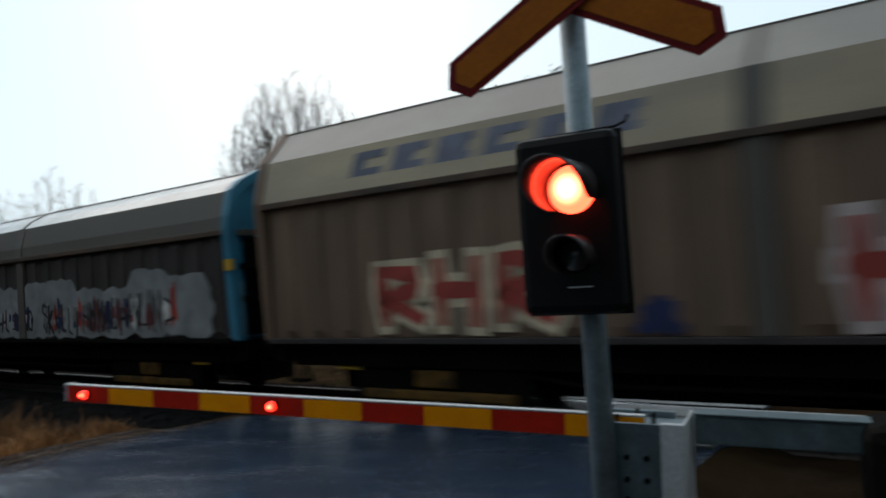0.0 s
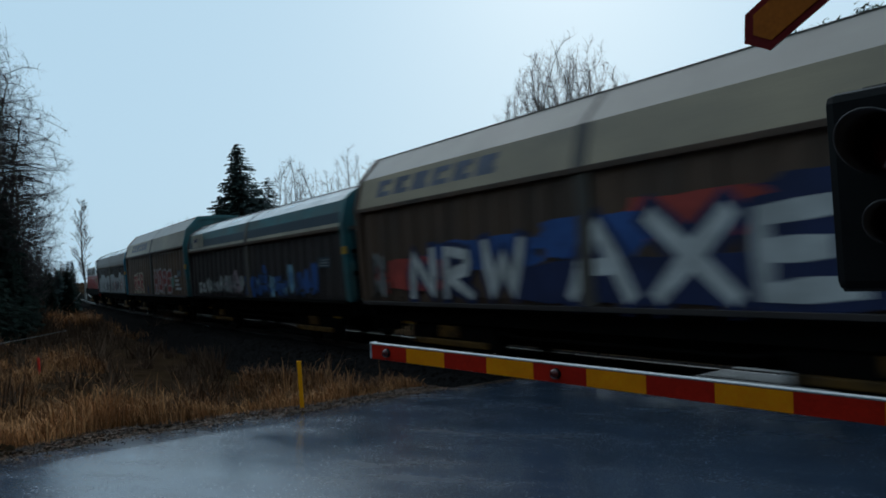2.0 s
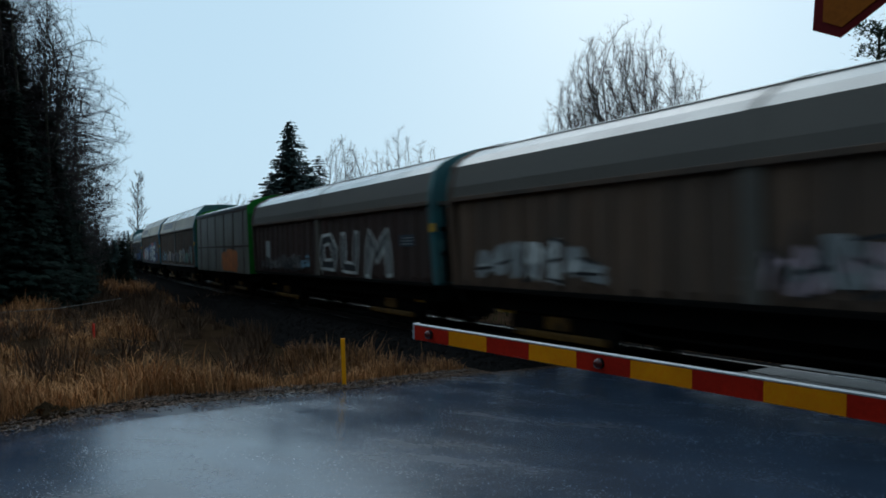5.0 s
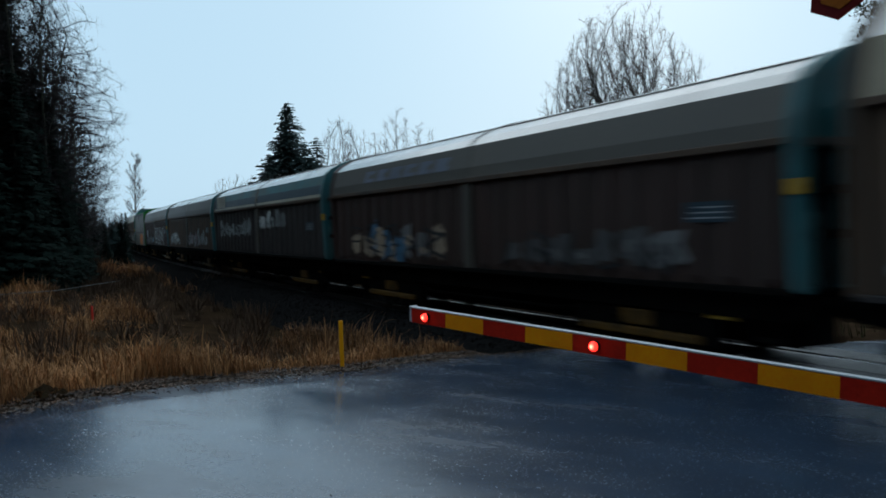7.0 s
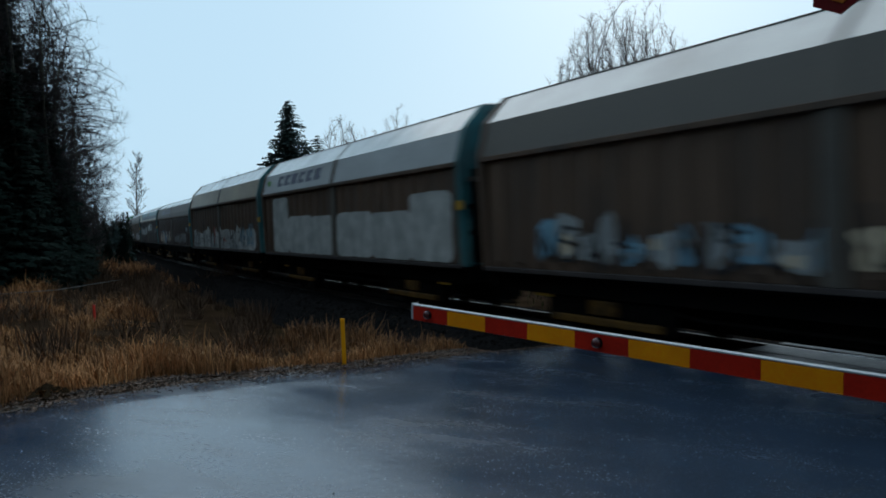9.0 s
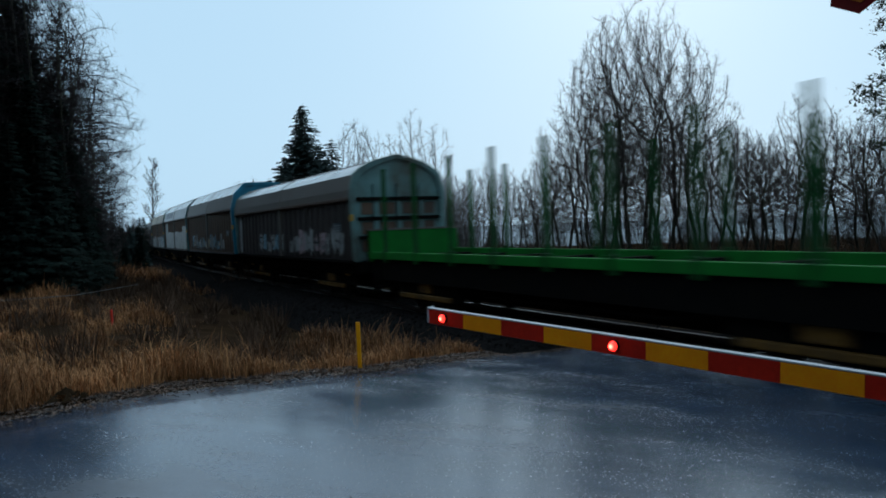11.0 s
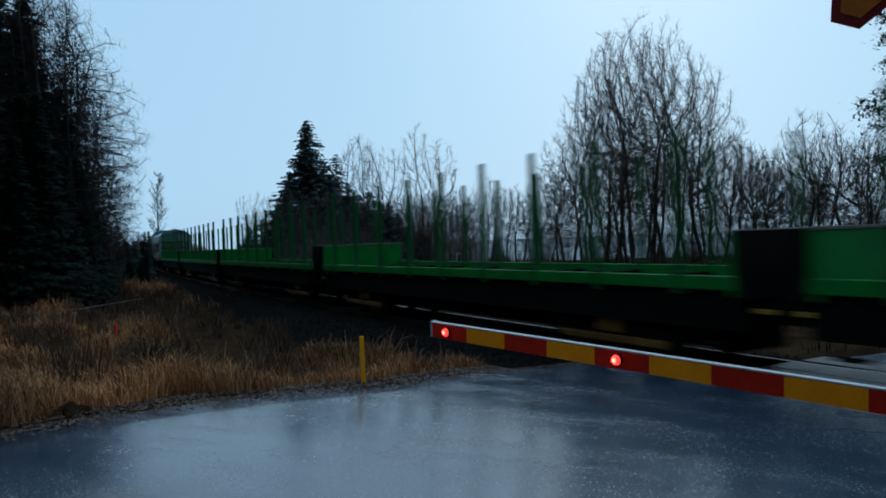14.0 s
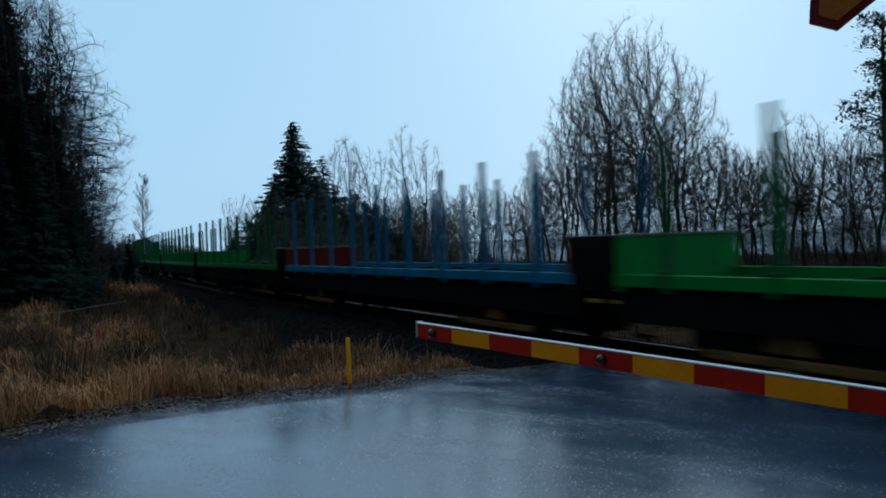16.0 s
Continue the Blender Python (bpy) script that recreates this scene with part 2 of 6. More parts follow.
M_BLUE = mat("blue_timber_wagon_paint", (0.010, 0.14, 0.25), 0.7, vary=0.2, scale=1.5, bump=0.08, dirt=(0.015, 0.06, 0.10), dirt_amt=0.4, spec=0.15)
M_REDBROWN = mat("red_brown_bulkhead_paint", (0.095, 0.010, 0.009), 0.75, vary=0.2, scale=1.5, bump=0.08, spec=0.08)
M_LOCO_RED = mat("red_locomotive_paint", (0.36, 0.035, 0.030), 0.4, vary=0.12, scale=1.5, bump=0.03, dirt=(0.14, 0.03, 0.025), dirt_amt=0.4)
M_LOCO_WHITE = mat("white_locomotive_band", (0.55, 0.53, 0.51), 0.45, vary=0.1, scale=1.5, bump=0.03, dirt=(0.3, 0.27, 0.25), dirt_amt=0.5)
M_GLASS = mat("dark_cab_glass", (0.02, 0.025, 0.03), 0.08, vary=0.1, bump=0, spec=0.6, rough_var=0.03)
M_YELLOW = mat("yellow_handle_paint", (0.55, 0.30, 0.03), 0.5, vary=0.15, scale=8, bump=0.05, dirt=(0.2, 0.12, 0.03), dirt_amt=0.5)
M_GALV_DARK = mat("weathered_dark_zinc", (0.095, 0.135, 0.150), 0.5, metal=0.4, vary=0.2, scale=9, bump=0.06, dirt=(0.06, 0.08, 0.085), dirt_amt=0.6)
M_VISOR = mat("semi_gloss_black_visor", (0.06, 0.05, 0.05), 0.32, vary=0.2, scale=9, bump=0.03, spec=0.6)
M_GALV = mat("galvanised_steel", (0.165, 0.215, 0.240), 0.45, metal=0.55, vary=0.18, scale=14, bump=0.06, dirt=(0.13, 0.15, 0.16), dirt_amt=0.5)
M_ALU = mat("pale_aluminium_edge", (0.50, 0.51, 0.52), 0.55, metal=0.3, vary=0.1, scale=10, bump=0.03)
M_BLACK = mat("matt_black_plastic", (0.005, 0.005, 0.0055), 0.6, vary=0.3, scale=8, bump=0.05, spec=0.15)
M_SIGN_Y = mat("reflective_yellow_sheet", (0.40, 0.105, 0.008), 0.6, vary=0.10, scale=5, bump=0.03, spec=0.15)
M_SIGN_R = mat("reflective_red_sheet", (0.16, 0.008, 0.008), 0.6, vary=0.10, scale=5, bump=0.03, spec=0.15)
M_BOOM_Y = mat("boom_yellow_sheet", (1.0, 0.300, 0.004), 0.65, vary=0.08, scale=7, bump=0.03, dirt=(0.72, 0.20, 0.006), dirt_amt=0.4, spec=0.08)
M_BOOM_R = mat("boom_red_sheet", (0.50, 0.020, 0.008), 0.65, vary=0.1, scale=7, bump=0.03, dirt=(0.33, 0.014, 0.008), dirt_amt=0.4, spec=0.08)
M_POST = mat("orange_yellow_marker_plastic", (1.0, 0.37, 0.006), 0.6, vary=0.06, scale=10, bump=0.03, spec=0.1)
M_MARK = mat("red_marker_plastic", (0.75, 0.04, 0.02), 0.5, vary=0.1, scale=10, bump=0.03)
M_DARK_LENS = mat("unlit_lamp_lens", (0.03, 0.035, 0.035), 0.15, vary=0.2, scale=20, bump=0.1, spec=0.6)
M_LAMP = lens_glow("lit_red_signal_lens", (1.0, 0.055, 0.028), 7.0, 55.0, 0.105)
M_LAMP_SMALL = lens_glow("lit_red_boom_lamp", (1.0, 0.022, 0.013), 3.2, 52.0, 0.028)
M_UNLIT_RED = mat("unlit_red_lens", (0.075, 0.010, 0.008), 0.2, vary=0.2, scale=40, bump=0.05, spec=0.5)
M_BARK = mat("dark_wet_bark", (0.045, 0.038, 0.032), 0.9, vary=0.3, scale=5, bump=0.6, fine=30, dirt=(0.06, 0.075, 0.04), dirt_amt=0.5, spec=0.2)
# twigs of the distant trees, lightened in colour to stand for haze
M_TWIG = mat("haze_paled_bare_twigs", (0.088, 0.074, 0.068), 0.9, vary=0.3, scale=2, bump=0, spec=0.15)
M_TWIG_DARK = mat("dark_near_twigs", (0.026, 0.021, 0.021), 0.9, vary=0.3, scale=2, bump=0, spec=0.1)
M_BIRCH = mat("birch_bark", (0.30, 0.29, 0.27), 0.8, vary=0.3, scale=3, bump=0.3, dirt=(0.04, 0.04, 0.04), dirt_amt=0.9, stretch=(1, 1, 3), spec=0.2)
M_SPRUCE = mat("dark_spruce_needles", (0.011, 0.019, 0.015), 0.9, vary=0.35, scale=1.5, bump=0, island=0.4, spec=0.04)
# paler copy of the spruce needles: distance haze painted into the colour
M_SPRUCE_HAZE = mat("haze_paled_spruce_needles", (0.060, 0.082, 0.078), 0.95, vary=0.3, scale=1.5, bump=0, island=0.3, spec=0.0)
M_PINE = mat("pine_needles", (0.035, 0.060, 0.034), 0.85, vary=0.35, scale=1.5, bump=0, island=0.4, spec=0.15)
M_STRAP = mat("pale_birch_pole", (0.20, 0.19, 0.18), 0.8, vary=0.3, scale=6, bump=0.2)
PAINT = {}


def paint(name, color):
    if name not in PAINT:
        PAINT[name] = mat("sprayed_" + name + "_paint", color, 0.6, vary=0.25, scale=2.5, bump=0.03, dirt=tuple(c * 0.5 for c in color), dirt_amt=0.5)
    return PAINT[name]


# ================= mesh helpers =================


class MB:
    """A mesh under construction."""

    def __init__(self):
        self.v, self.f = [], []

    def add(self, verts, faces):
        o = len(self.v)
        self.v.extend(verts)
        self.f.extend([tuple(i + o for i in f) for f in faces])
        return self

    def box(self, x0, x1, y0, y1, z0, z1, c=0.0):
        """A box, with chamfered edges when c is given."""
        if c <= 0:
            v = [(x, y, z) for x in (x0, x1) for y in (y0, y1) for z in (z0, z1)]
            return self.add(v, [(0, 1, 3, 2), (4, 6, 7, 5), (0, 4, 5, 1), (2, 3, 7, 6), (0, 2, 6, 4), (1, 5, 7, 3)])
        b = bmesh.new()
        bmesh.ops.create_cube(b, size=1)
        for w in b.verts:
            w.co = Vector(((x0 + x1) / 2 + w.co.x * (x1 - x0), (y0 + y1) / 2 + w.co.y * (y1 - y0), (z0 + z1) / 2 + w.co.z * (z1 - z0)))
        bmesh.ops.bevel(b, geom=list(b.edges), offset=c, segments=2, affect="EDGES", profile=0.5)
        b.verts.index_update()
        self.add([tuple(w.co) for w in b.verts], [tuple(w.index for w in f.verts) for f in b.faces])
        b.free()
        return self

    def tube(self, pts, radii, n=6, cap=True):
        """A tapered tube along points."""
        pts = [Vector(p) for p in pts]
        rings = []
        for i, p in enumerate(pts):
            d = (pts[min(i + 1, len(pts) - 1)] - pts[max(i - 1, 0)]).normalized()
            a = d.orthogonal().normalized()
            if i and abs(prev.dot(d)) < 0.95:
                a = (prev - d * prev.dot(d)).normalized()
            prev = a
            b = d.cross(a)
            rings.append([tuple(p + radii[i] * (a * math.cos(2 * math.pi * k / n) + b * math.sin(2 * math.pi * k / n))) for k in range(n)])
        v = [q for r in rings for q in r]
        f = [(i * n + k, i * n + (k + 1) % n, (i + 1) * n + (k + 1) % n, (i + 1) * n + k) for i in range(len(pts) - 1) for k in range(n)]
        if cap:
            f += [tuple(range(n))[::-1], tuple(range((len(pts) - 1) * n, len(pts) * n))]
        return self.add(v, f)

    def cyl(self, p, q, r, n=12, r2=None):
        return self.tube([p, q], [r, r if r2 is None else r2], n)

    def prism_x(self, prof, x0, x1, cap=True):
        """A closed (y, z) outline drawn out along x."""
        n = len(prof)
        v = [(x0, y, z) for y, z in prof] + [(x1, y, z) for y, z in prof]
        f = [(k, (k + 1) % n, n + (k + 1) % n, n + k) for k in range(n)]
        if cap:
            f += [tuple(range(n))[::-1], tuple(range(n, 2 * n))]
        return self.add(v, f)


def mesh_of(name, mb, material, smooth=False):
    me = bpy.data.meshes.new(name)
    me.from_pydata(mb.v, [], mb.f)
    me.materials.append(material)
    b = bmesh.new()
    b.from_mesh(me)
    bmesh.ops.recalc_face_normals(b, faces=b.faces)
    b.to_mesh(me)
    b.free()
    if smooth:
        me.shade_smooth()
    return me


def part(name, mb, material, parent, label="", smooth=False):
    ob = new(name, mb if isinstance(mb, bpy.types.Mesh) else mesh_of(name, mb, material, smooth))
    ob.parent = parent
    if label:
        tagged(ob, label)
    return ob


def thing(name, label, category, group="", kind=""):
    return tagged(new(name), label, category, group, kind)


# ================= plan: the track is an arc, s along it, d to its near side =================
TH0, Y0, RAD = radians(53.78), 12.5, 971.0
CX, CY = RAD * math.cos(TH0), Y0 + RAD * math.sin(TH0)
SPEED = 20.13


def plan(s, d):
    a = TH0 + math.pi - s / RAD
    return CX + (RAD + d) * math.cos(a), CY + (RAD + d) * math.sin(a)


def heading(s):
    return math.degrees(TH0 - s / RAD) + 90


def sd(x, y):
    r = math.hypot(x - CX, y - CY)
    a = math.atan2(y - CY, x - CX)
    da = (TH0 + math.pi - a + math.pi) % (2 * math.pi) - math.pi
    return da * RAD, r - RAD


def clamp(x, a, b):
    return max(a, min(b, x))


def smooth(x, a, b):
    t = clamp((x - a) / (b - a), 0, 1)
    return t * t * (3 - 2 * t)


def road_left(d):
    return 3.05 - 0.277 * clamp(d - 1.8, 0, 9) + 0.05 * math.sin(d * 1.7) - 2.4 * smooth(1.9 - d, 0, 0.7)


def road_right(d):
    return -4.75 - 0.45 * clamp(d - 6.0, 0, 12)


def road_z(d):
    if d < 0:
        return -0.02 - 0.06 * clamp(-d - 1.6, 0, 9)
    return clamp(0.0734 * (d - 1.93), -0.02, 0.54)


def field_z(s, d):
    """The land beside the road and the track."""
    n = noise.noise(Vector((s * 0.22, d * 0.22, 3.1))) * 0.16 + noise.noise(Vector((s * 0.7, d * 0.7, 9.1))) * 0.07
    a = abs(d)
    if a < 3.6:
        return -0.16 - 0.62 * smooth(a, 1.75, 3.4) + (0.02 * n if a < 1.9 else 0.25 * n)
    if d > 0:
        z = -0.62 + 0.74 * smooth(d, 4.2, 9.5) * smooth(40 - s, 0, 30) + 0.25 * smooth(d, 7, 20)
    else:
        z = -0.6 + 0.3 * smooth(-d, 4, 12)
    return z + n


def ground_z(s, d):
    z = field_z(s, d)
    out = max(s - road_left(d), road_right(d) - s)
    w = smooth(out, 0.25, 3.6)
    if abs(d) < 3.6:
        w = smooth(out, -0.1, 0.8)
    return road_z(d) * (1 - w) + z * w - (0.010 if out < 0.25 else 0.0)


def ground_at(x, y):
    return ground_z(*sd(x, y))


def spans(a, b, fine, lo, hi, ratio=1.25):
    v = list(np.arange(a, b + 1e-6, fine))
    step = fine
    while v[-1] < hi:
        step *= ratio
        v.append(v[-1] + step)
    step = fine
    while v[0] > lo:
        step *= ratio
        v.insert(0, v[0] - step)
    return v


# ================= ground, road, track =================


def build_ground():
    ss, ds = spans(-14, 40, 0.45, -1500, 1500), spans(-8, 16, 0.4, -900, 1500)
    mb = MB()
    for s in ss:
        for d in ds:
            x, y = plan(s, d)
            mb.v.append((x, y, ground_z(s, d) if abs(s) < 200 and abs(d) < 200 else -0.3))
    n = len(ds)
    mb.f = [(i * n + j, i * n + j + 1, (i + 1) * n + j + 1, (i + 1) * n + j) for i in range(len(ss) - 1) for j in range(n - 1)]
    ob = new("ground", mesh_of("ground", mb, M_SOIL, True))
    tagged(ob, "damp brown earth with dead grass and litter beside the railway", "ground", kind="structure")


def build_far_field():
    """An open field beyond the trees; distant mist is put into its pale colour."""
    mb = MB()
    azs = list(np.arange(-40, 44.1, 4))
    rs = [78, 95, 130, 200, 320, 600, 1400]
    for r in rs:
        for az in azs:
            x, y = polar(az, r)
            mb.v.append((x, y, -0.20 + 0.06 * noise.noise(Vector((x * 0.05, y * 0.05, 0)))))
    n = len(azs)
    mb.f = [(i * n + j, i * n + j + 1, (i + 1) * n + j + 1, (i + 1) * n + j) for i in range(len(rs) - 1) for j in range(n - 1)]
    tagged(new("far_field", mesh_of("far_field", mb, M_FIELD, True)), "open field beyond the bare trees, coloured pale for mist", "field", kind="structure")


def build_road():
    ds = list(np.arange(-24, 26, 0.25))
    cols = 12
    mb = MB()
    for d in ds:
        for k in range(cols + 1):
            e = 0.13 * noise.noise(Vector((d * 1.3, k, 0.5))) + 0.06 * noise.noise(Vector((d * 4.1, k, 2.5))) if k in (0, cols) else 0
            s = road_right(d) + (road_left(d) - road_right(d)) * k / cols + e
            x, y = plan(s, d)
            crown = 0.03 * math.sin(math.pi * k / cols)
            mb.v.append((x, y, road_z(d) + crown + 0.012 * noise.noise(Vector((s * 0.6, d * 0.6, 2)))))
    n = cols + 1
    mb.f = [(i * n + j, i * n + j + 1, (i + 1) * n + j + 1, (i + 1) * n + j) for i in range(len(ds) - 1) for j in range(cols)]
    for col, out in ((0, -1), (cols, 1)):
        o = len(mb.v)
        for i in range(len(ds)):
            x, y, z = mb.v[i * n + col]
            s, d = sd(x, y)
            x, y = plan(s + 0.05 * out, d)
            mb.v.append((x, y, z - 0.12))
        mb.f += [(i * n + col, (i + 1) * n + col, o + i + 1, o + i) for i in range(len(ds) - 1)]
    ob = new("road", mesh_of("road", mb, M_ASPHALT, True))
    tagged(ob, "wet dark grey asphalt road crossing the railway", "road", kind="structure")


def rail_profile(y):
    return [(y - 0.07, -0.17), (y + 0.07, -0.17), (y + 0.07, -0.155), (y + 0.012, -0.135), (y + 0.012, -0.045), (y + 0.036, -0.03),
            (y + 0.036, -0.004), (y + 0.028, 0), (y - 0.028, 0), (y - 0.036, -0.004), (y - 0.036, -0.03), (y - 0.012, -0.045),
            (y - 0.012, -0.135), (y - 0.07, -0.155)]


def build_track():
    track = thing("railway_track", "single railway track with steel rails on dark stone ballast", "railway track", kind="structure")
    stations = list(np.arange(-80, 160, 3.0))
    for side in (-1, 1):
        prof = rail_profile(side * 0.797)
        mb = MB()
        n = len(prof)
        for s in stations:
            for d, z in prof:
                x, y = plan(s, d)
                mb.v.append((x, y, z))
        mb.f = [(i * n + k, i * n + (k + 1) % n, (i + 1) * n + (k + 1) % n, (i + 1) * n + k) for i in range(len(stations) - 1) for k in range(n)]
        part("rail", mb, M_RAIL, track)
    sleeper = mesh_of("sleeper", MB().box(-0.12, 0.12, -1.3, 1.3, -0.30, -0.165, 0.01), M_SLEEPER)
    s = -24.0
    while s < 70:
        if not (road_right(0) - 0.2 < s < road_left(0) + 0.2):
            ob = part("sleeper", sleeper, M_SLEEPER, track)
            x, y = plan(s, 0)
            ob.matrix_basis = pose(x, y, 0, 0, 0, heading(s))
        s += 0.61
    # flat dark crossing planks between and beside the rails
    for d0, d1 in ((-0.70, -0.06), (-0.04, 0.68), (0.88, 1.5), (-1.5, -0.9)):
        for k in range(2):
            s0 = road_right(0) + 0.05 + k * 2.70
            x, y = plan(s0 + 1.35, 0)
            ob = part("crossing_plank", MB().box(-1.36, 1.36, d0, d1, -0.10, -0.008, 0.012), M_RUBBER, track)
            ob.matrix_basis = pose(x, y, 0.024, 0, 0, heading(s0))
    # loose stones on the near ballast shoulder
    mb = MB()
    rng = random.Random(5)
    for _ in range(7000):
        s, d = rng.uniform(0.7, 34), rng.choice((rng.uniform(0.9, 3.7), rng.uniform(1.3, 3.4), rng.uniform(-3, 0.7)))
        if s < road_left(d) + 0.15:
            continue
        x, y = plan(s, d)
        z = ground_z(s, d)
        r = rng.uniform(0.025, 0.06)
        v = [(x + rng.uniform(0.6, 1.2) * r * a, y + rng.uniform(0.6, 1.2) * r * b, z + 0.01 + rng.uniform(0.5, 1) * r * c)
             for a, b, c in ((1, 0, 0), (0, 1, 0), (-1, 0, 0), (0, -1, 0), (0, 0, 1))]
        mb.add(v, [(0, 1, 4), (1, 2, 4), (2, 3, 4), (3, 0, 4)])
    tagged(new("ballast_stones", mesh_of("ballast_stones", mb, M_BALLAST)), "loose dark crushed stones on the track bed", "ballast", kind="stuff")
    # the ballast bed itself
    ss, ds = list(np.arange(0.5, 8, 0.25)) + list(np.arange(8, 160, 0.8)), list(np.arange(-3.3, 3.35, 0.3))
    mb = MB()
    for s in ss:
        for d in ds:
            x, y = plan(s, d)
            mb.v.append((x, y, ground_z(s, d) + 0.02 + 0.02 * noise.noise(Vector((s * 3, d * 3, 1)))))
    n = len(ds)
    mb.f = [(i * n + j, i * n + j + 1, (i + 1) * n + j + 1, (i + 1) * n + j) for i in range(len(ss) - 1) for j in range(n - 1)
            if ss[i] > max(road_left(ds[j]), road_left(ds[j + 1])) + 0.12]
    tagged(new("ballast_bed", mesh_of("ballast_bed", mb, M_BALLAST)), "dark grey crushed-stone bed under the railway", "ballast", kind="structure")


HOLLOWS = ((-16.0, 20.6, 3.6), (-12.6, 17.4, 2.2), (-27.5, 26.0, 3.0), (-21.0, 25.0, 2.6), (-19.5, 18.5, 1.6))
MOUNDS = ((-10.0, 16.2, 1.5), (-8.6, 15.8, 1.2), (-26.4, 28.6, 2.2), (-40.0, 39.0, 5.0))


def humps(x, y, spots):
    return max(math.exp(-((x - a) ** 2 + (y - b) ** 2) / (r * r)) for a, b, r in spots)


def build_grass():
    rng = random.Random(11)
    mb = MB()
    count = 0
    while count < 135000:
        s, d = rng.uniform(0.5, 60) ** 1.0, rng.uniform(2.7, 18)
        if rng.random() < 0.35:
            s, d = rng.uniform(0.4, 16), rng.uniform(2.7, 14)
        out = s - road_left(d)
        if out < 0.42 + 0.5 * noise.noise(Vector((d * 1.1, 5, 0))):
            continue
        patch = noise.noise(Vector((s * 0.35, d * 0.45, 4))) + 0.5 * noise.noise(Vector((s * 1.3, d * 1.3, 8)))
        x, y = plan(s, d)
        mound = humps(x, y, MOUNDS)
        patch += 0.5 * mound - 1.0 * humps(x, y, HOLLOWS)
        ditch = (1 - mound) * smooth(d, 3.4, 4.0) * (1 - smooth(d, 6.2, 8.0)) * smooth(s, 5.5, 8)
        if rng.random() > 0.46 + patch * 1.7 - 0.75 * ditch - 0.22 * smooth(s, 10, 24):
            continue
        if d < 3.6 and rng.random() > (d - 2.5) * 0.5:
            continue
        count += 1
        x, y = plan(s, d)
        z = ground_z(s, d) - 0.02
        h = rng.uniform(0.08, 0.50) * (1.6 if rng.random() < 0.05 else 1) * (0.5 + max(0, patch) * 1.9) * (0.35 + 0.65 * smooth(out, 0.1, 1.5))
        w = (0.0018 + 0.00034 * math.hypot(x, y)) * rng.uniform(0.6, 1.5)
        a, lean = rng.uniform(0, 6.28), rng.uniform(0.1, 0.9) * h
        ca, sa = math.cos(a) * w, math.sin(a) * w
        lx, ly = math.cos(a + 1.6 + rng.uniform(-.5, .5)) * lean, math.sin(a + 1.6) * lean
        mb.add([(x - ca, y - sa, z), (x + ca, y + sa, z), (x + lx * 0.4 + ca * 0.7, y + ly * 0.4 + sa * 0.7, z + h * 0.65),
                (x + lx * 0.4 - ca * 0.7, y + ly * 0.4 - sa * 0.7, z + h * 0.65), (x + lx, y + ly, z + h * rng.uniform(0.75, 1))],
               [(0, 1, 2, 3), (3, 2, 4)])
    me = bpy.data.meshes.new("dry_grass")
    me.from_pydata(mb.v, [], mb.f)
    me.materials.append(M_FIELD_GRASS)
    tagged(new("dry_grass", me), "withered straw-coloured grass on the verge beside the road", "grass", kind="stuff")
    # grass on the other verge, by the barrier, and behind the track
    mb = MB()
    for _ in range(26000):
        if rng.random() < 0.45:
            s, d = rng.uniform(-16, -5.8), rng.uniform(2.6, 10)
            if s > road_right(d) - 0.1:
                continue
        else:
            s, d = rng.uniform(-30, 45), -rng.uniform(2.8, 30) 
            if road_right(d) - 0.2 < s < road_left(d) + 0.2:
                continue
        x, y = plan(s, d)
        z = ground_z(s, d) - 0.02
        h, w = rng.uniform(0.1, 0.42), 0.004 + 0.0008 * math.hypot(x, y)
        a, lean = rng.uniform(0, 6.28), rng.uniform(0.05, 0.3)
        ca, sa = math.cos(a) * w, math.sin(a) * w
        mb.add([(x - ca, y - sa, z), (x + ca, y + sa, z), (x + sa * lean * 20, y - ca * lean * 20, z + h)], [(0, 1, 2)])
    me = bpy.data.meshes.new("verge_grass")
    me.from_pydata(mb.v, [], mb.f)
    me.materials.append(M_MOSS)
    tagged(new("verge_grass", me), "short dead grass beyond the track and by the barrier", "grass", kind="stuff")


def build_grit():
    rng = random.Random(9)
    mb = MB()
    for _ in range(9000):
        d = rng.uniform(1.9, 12.5)
        s = road_left(d) + rng.gauss(0.22, 0.22)
        x, y = plan(s, d)
        z, r = ground_z(s, d) + (0.03 if s < road_left(d) else 0.0), rng.uniform(0.004, 0.015)
        mb.add([(x + r, y, z), (x, y + r * 0.8, z), (x - r, y, z), (x, y - r * 0.7, z), (x + r * 0.2, y, z + r)], [(0, 1, 4), (1, 2, 4), (2, 3, 4), (3, 0, 4)])
    tagged(new("road_edge_grit", mesh_of("road_edge_grit", mb, M_SOIL)), "dark grit and mud along the asphalt edge", "gravel", kind="stuff")


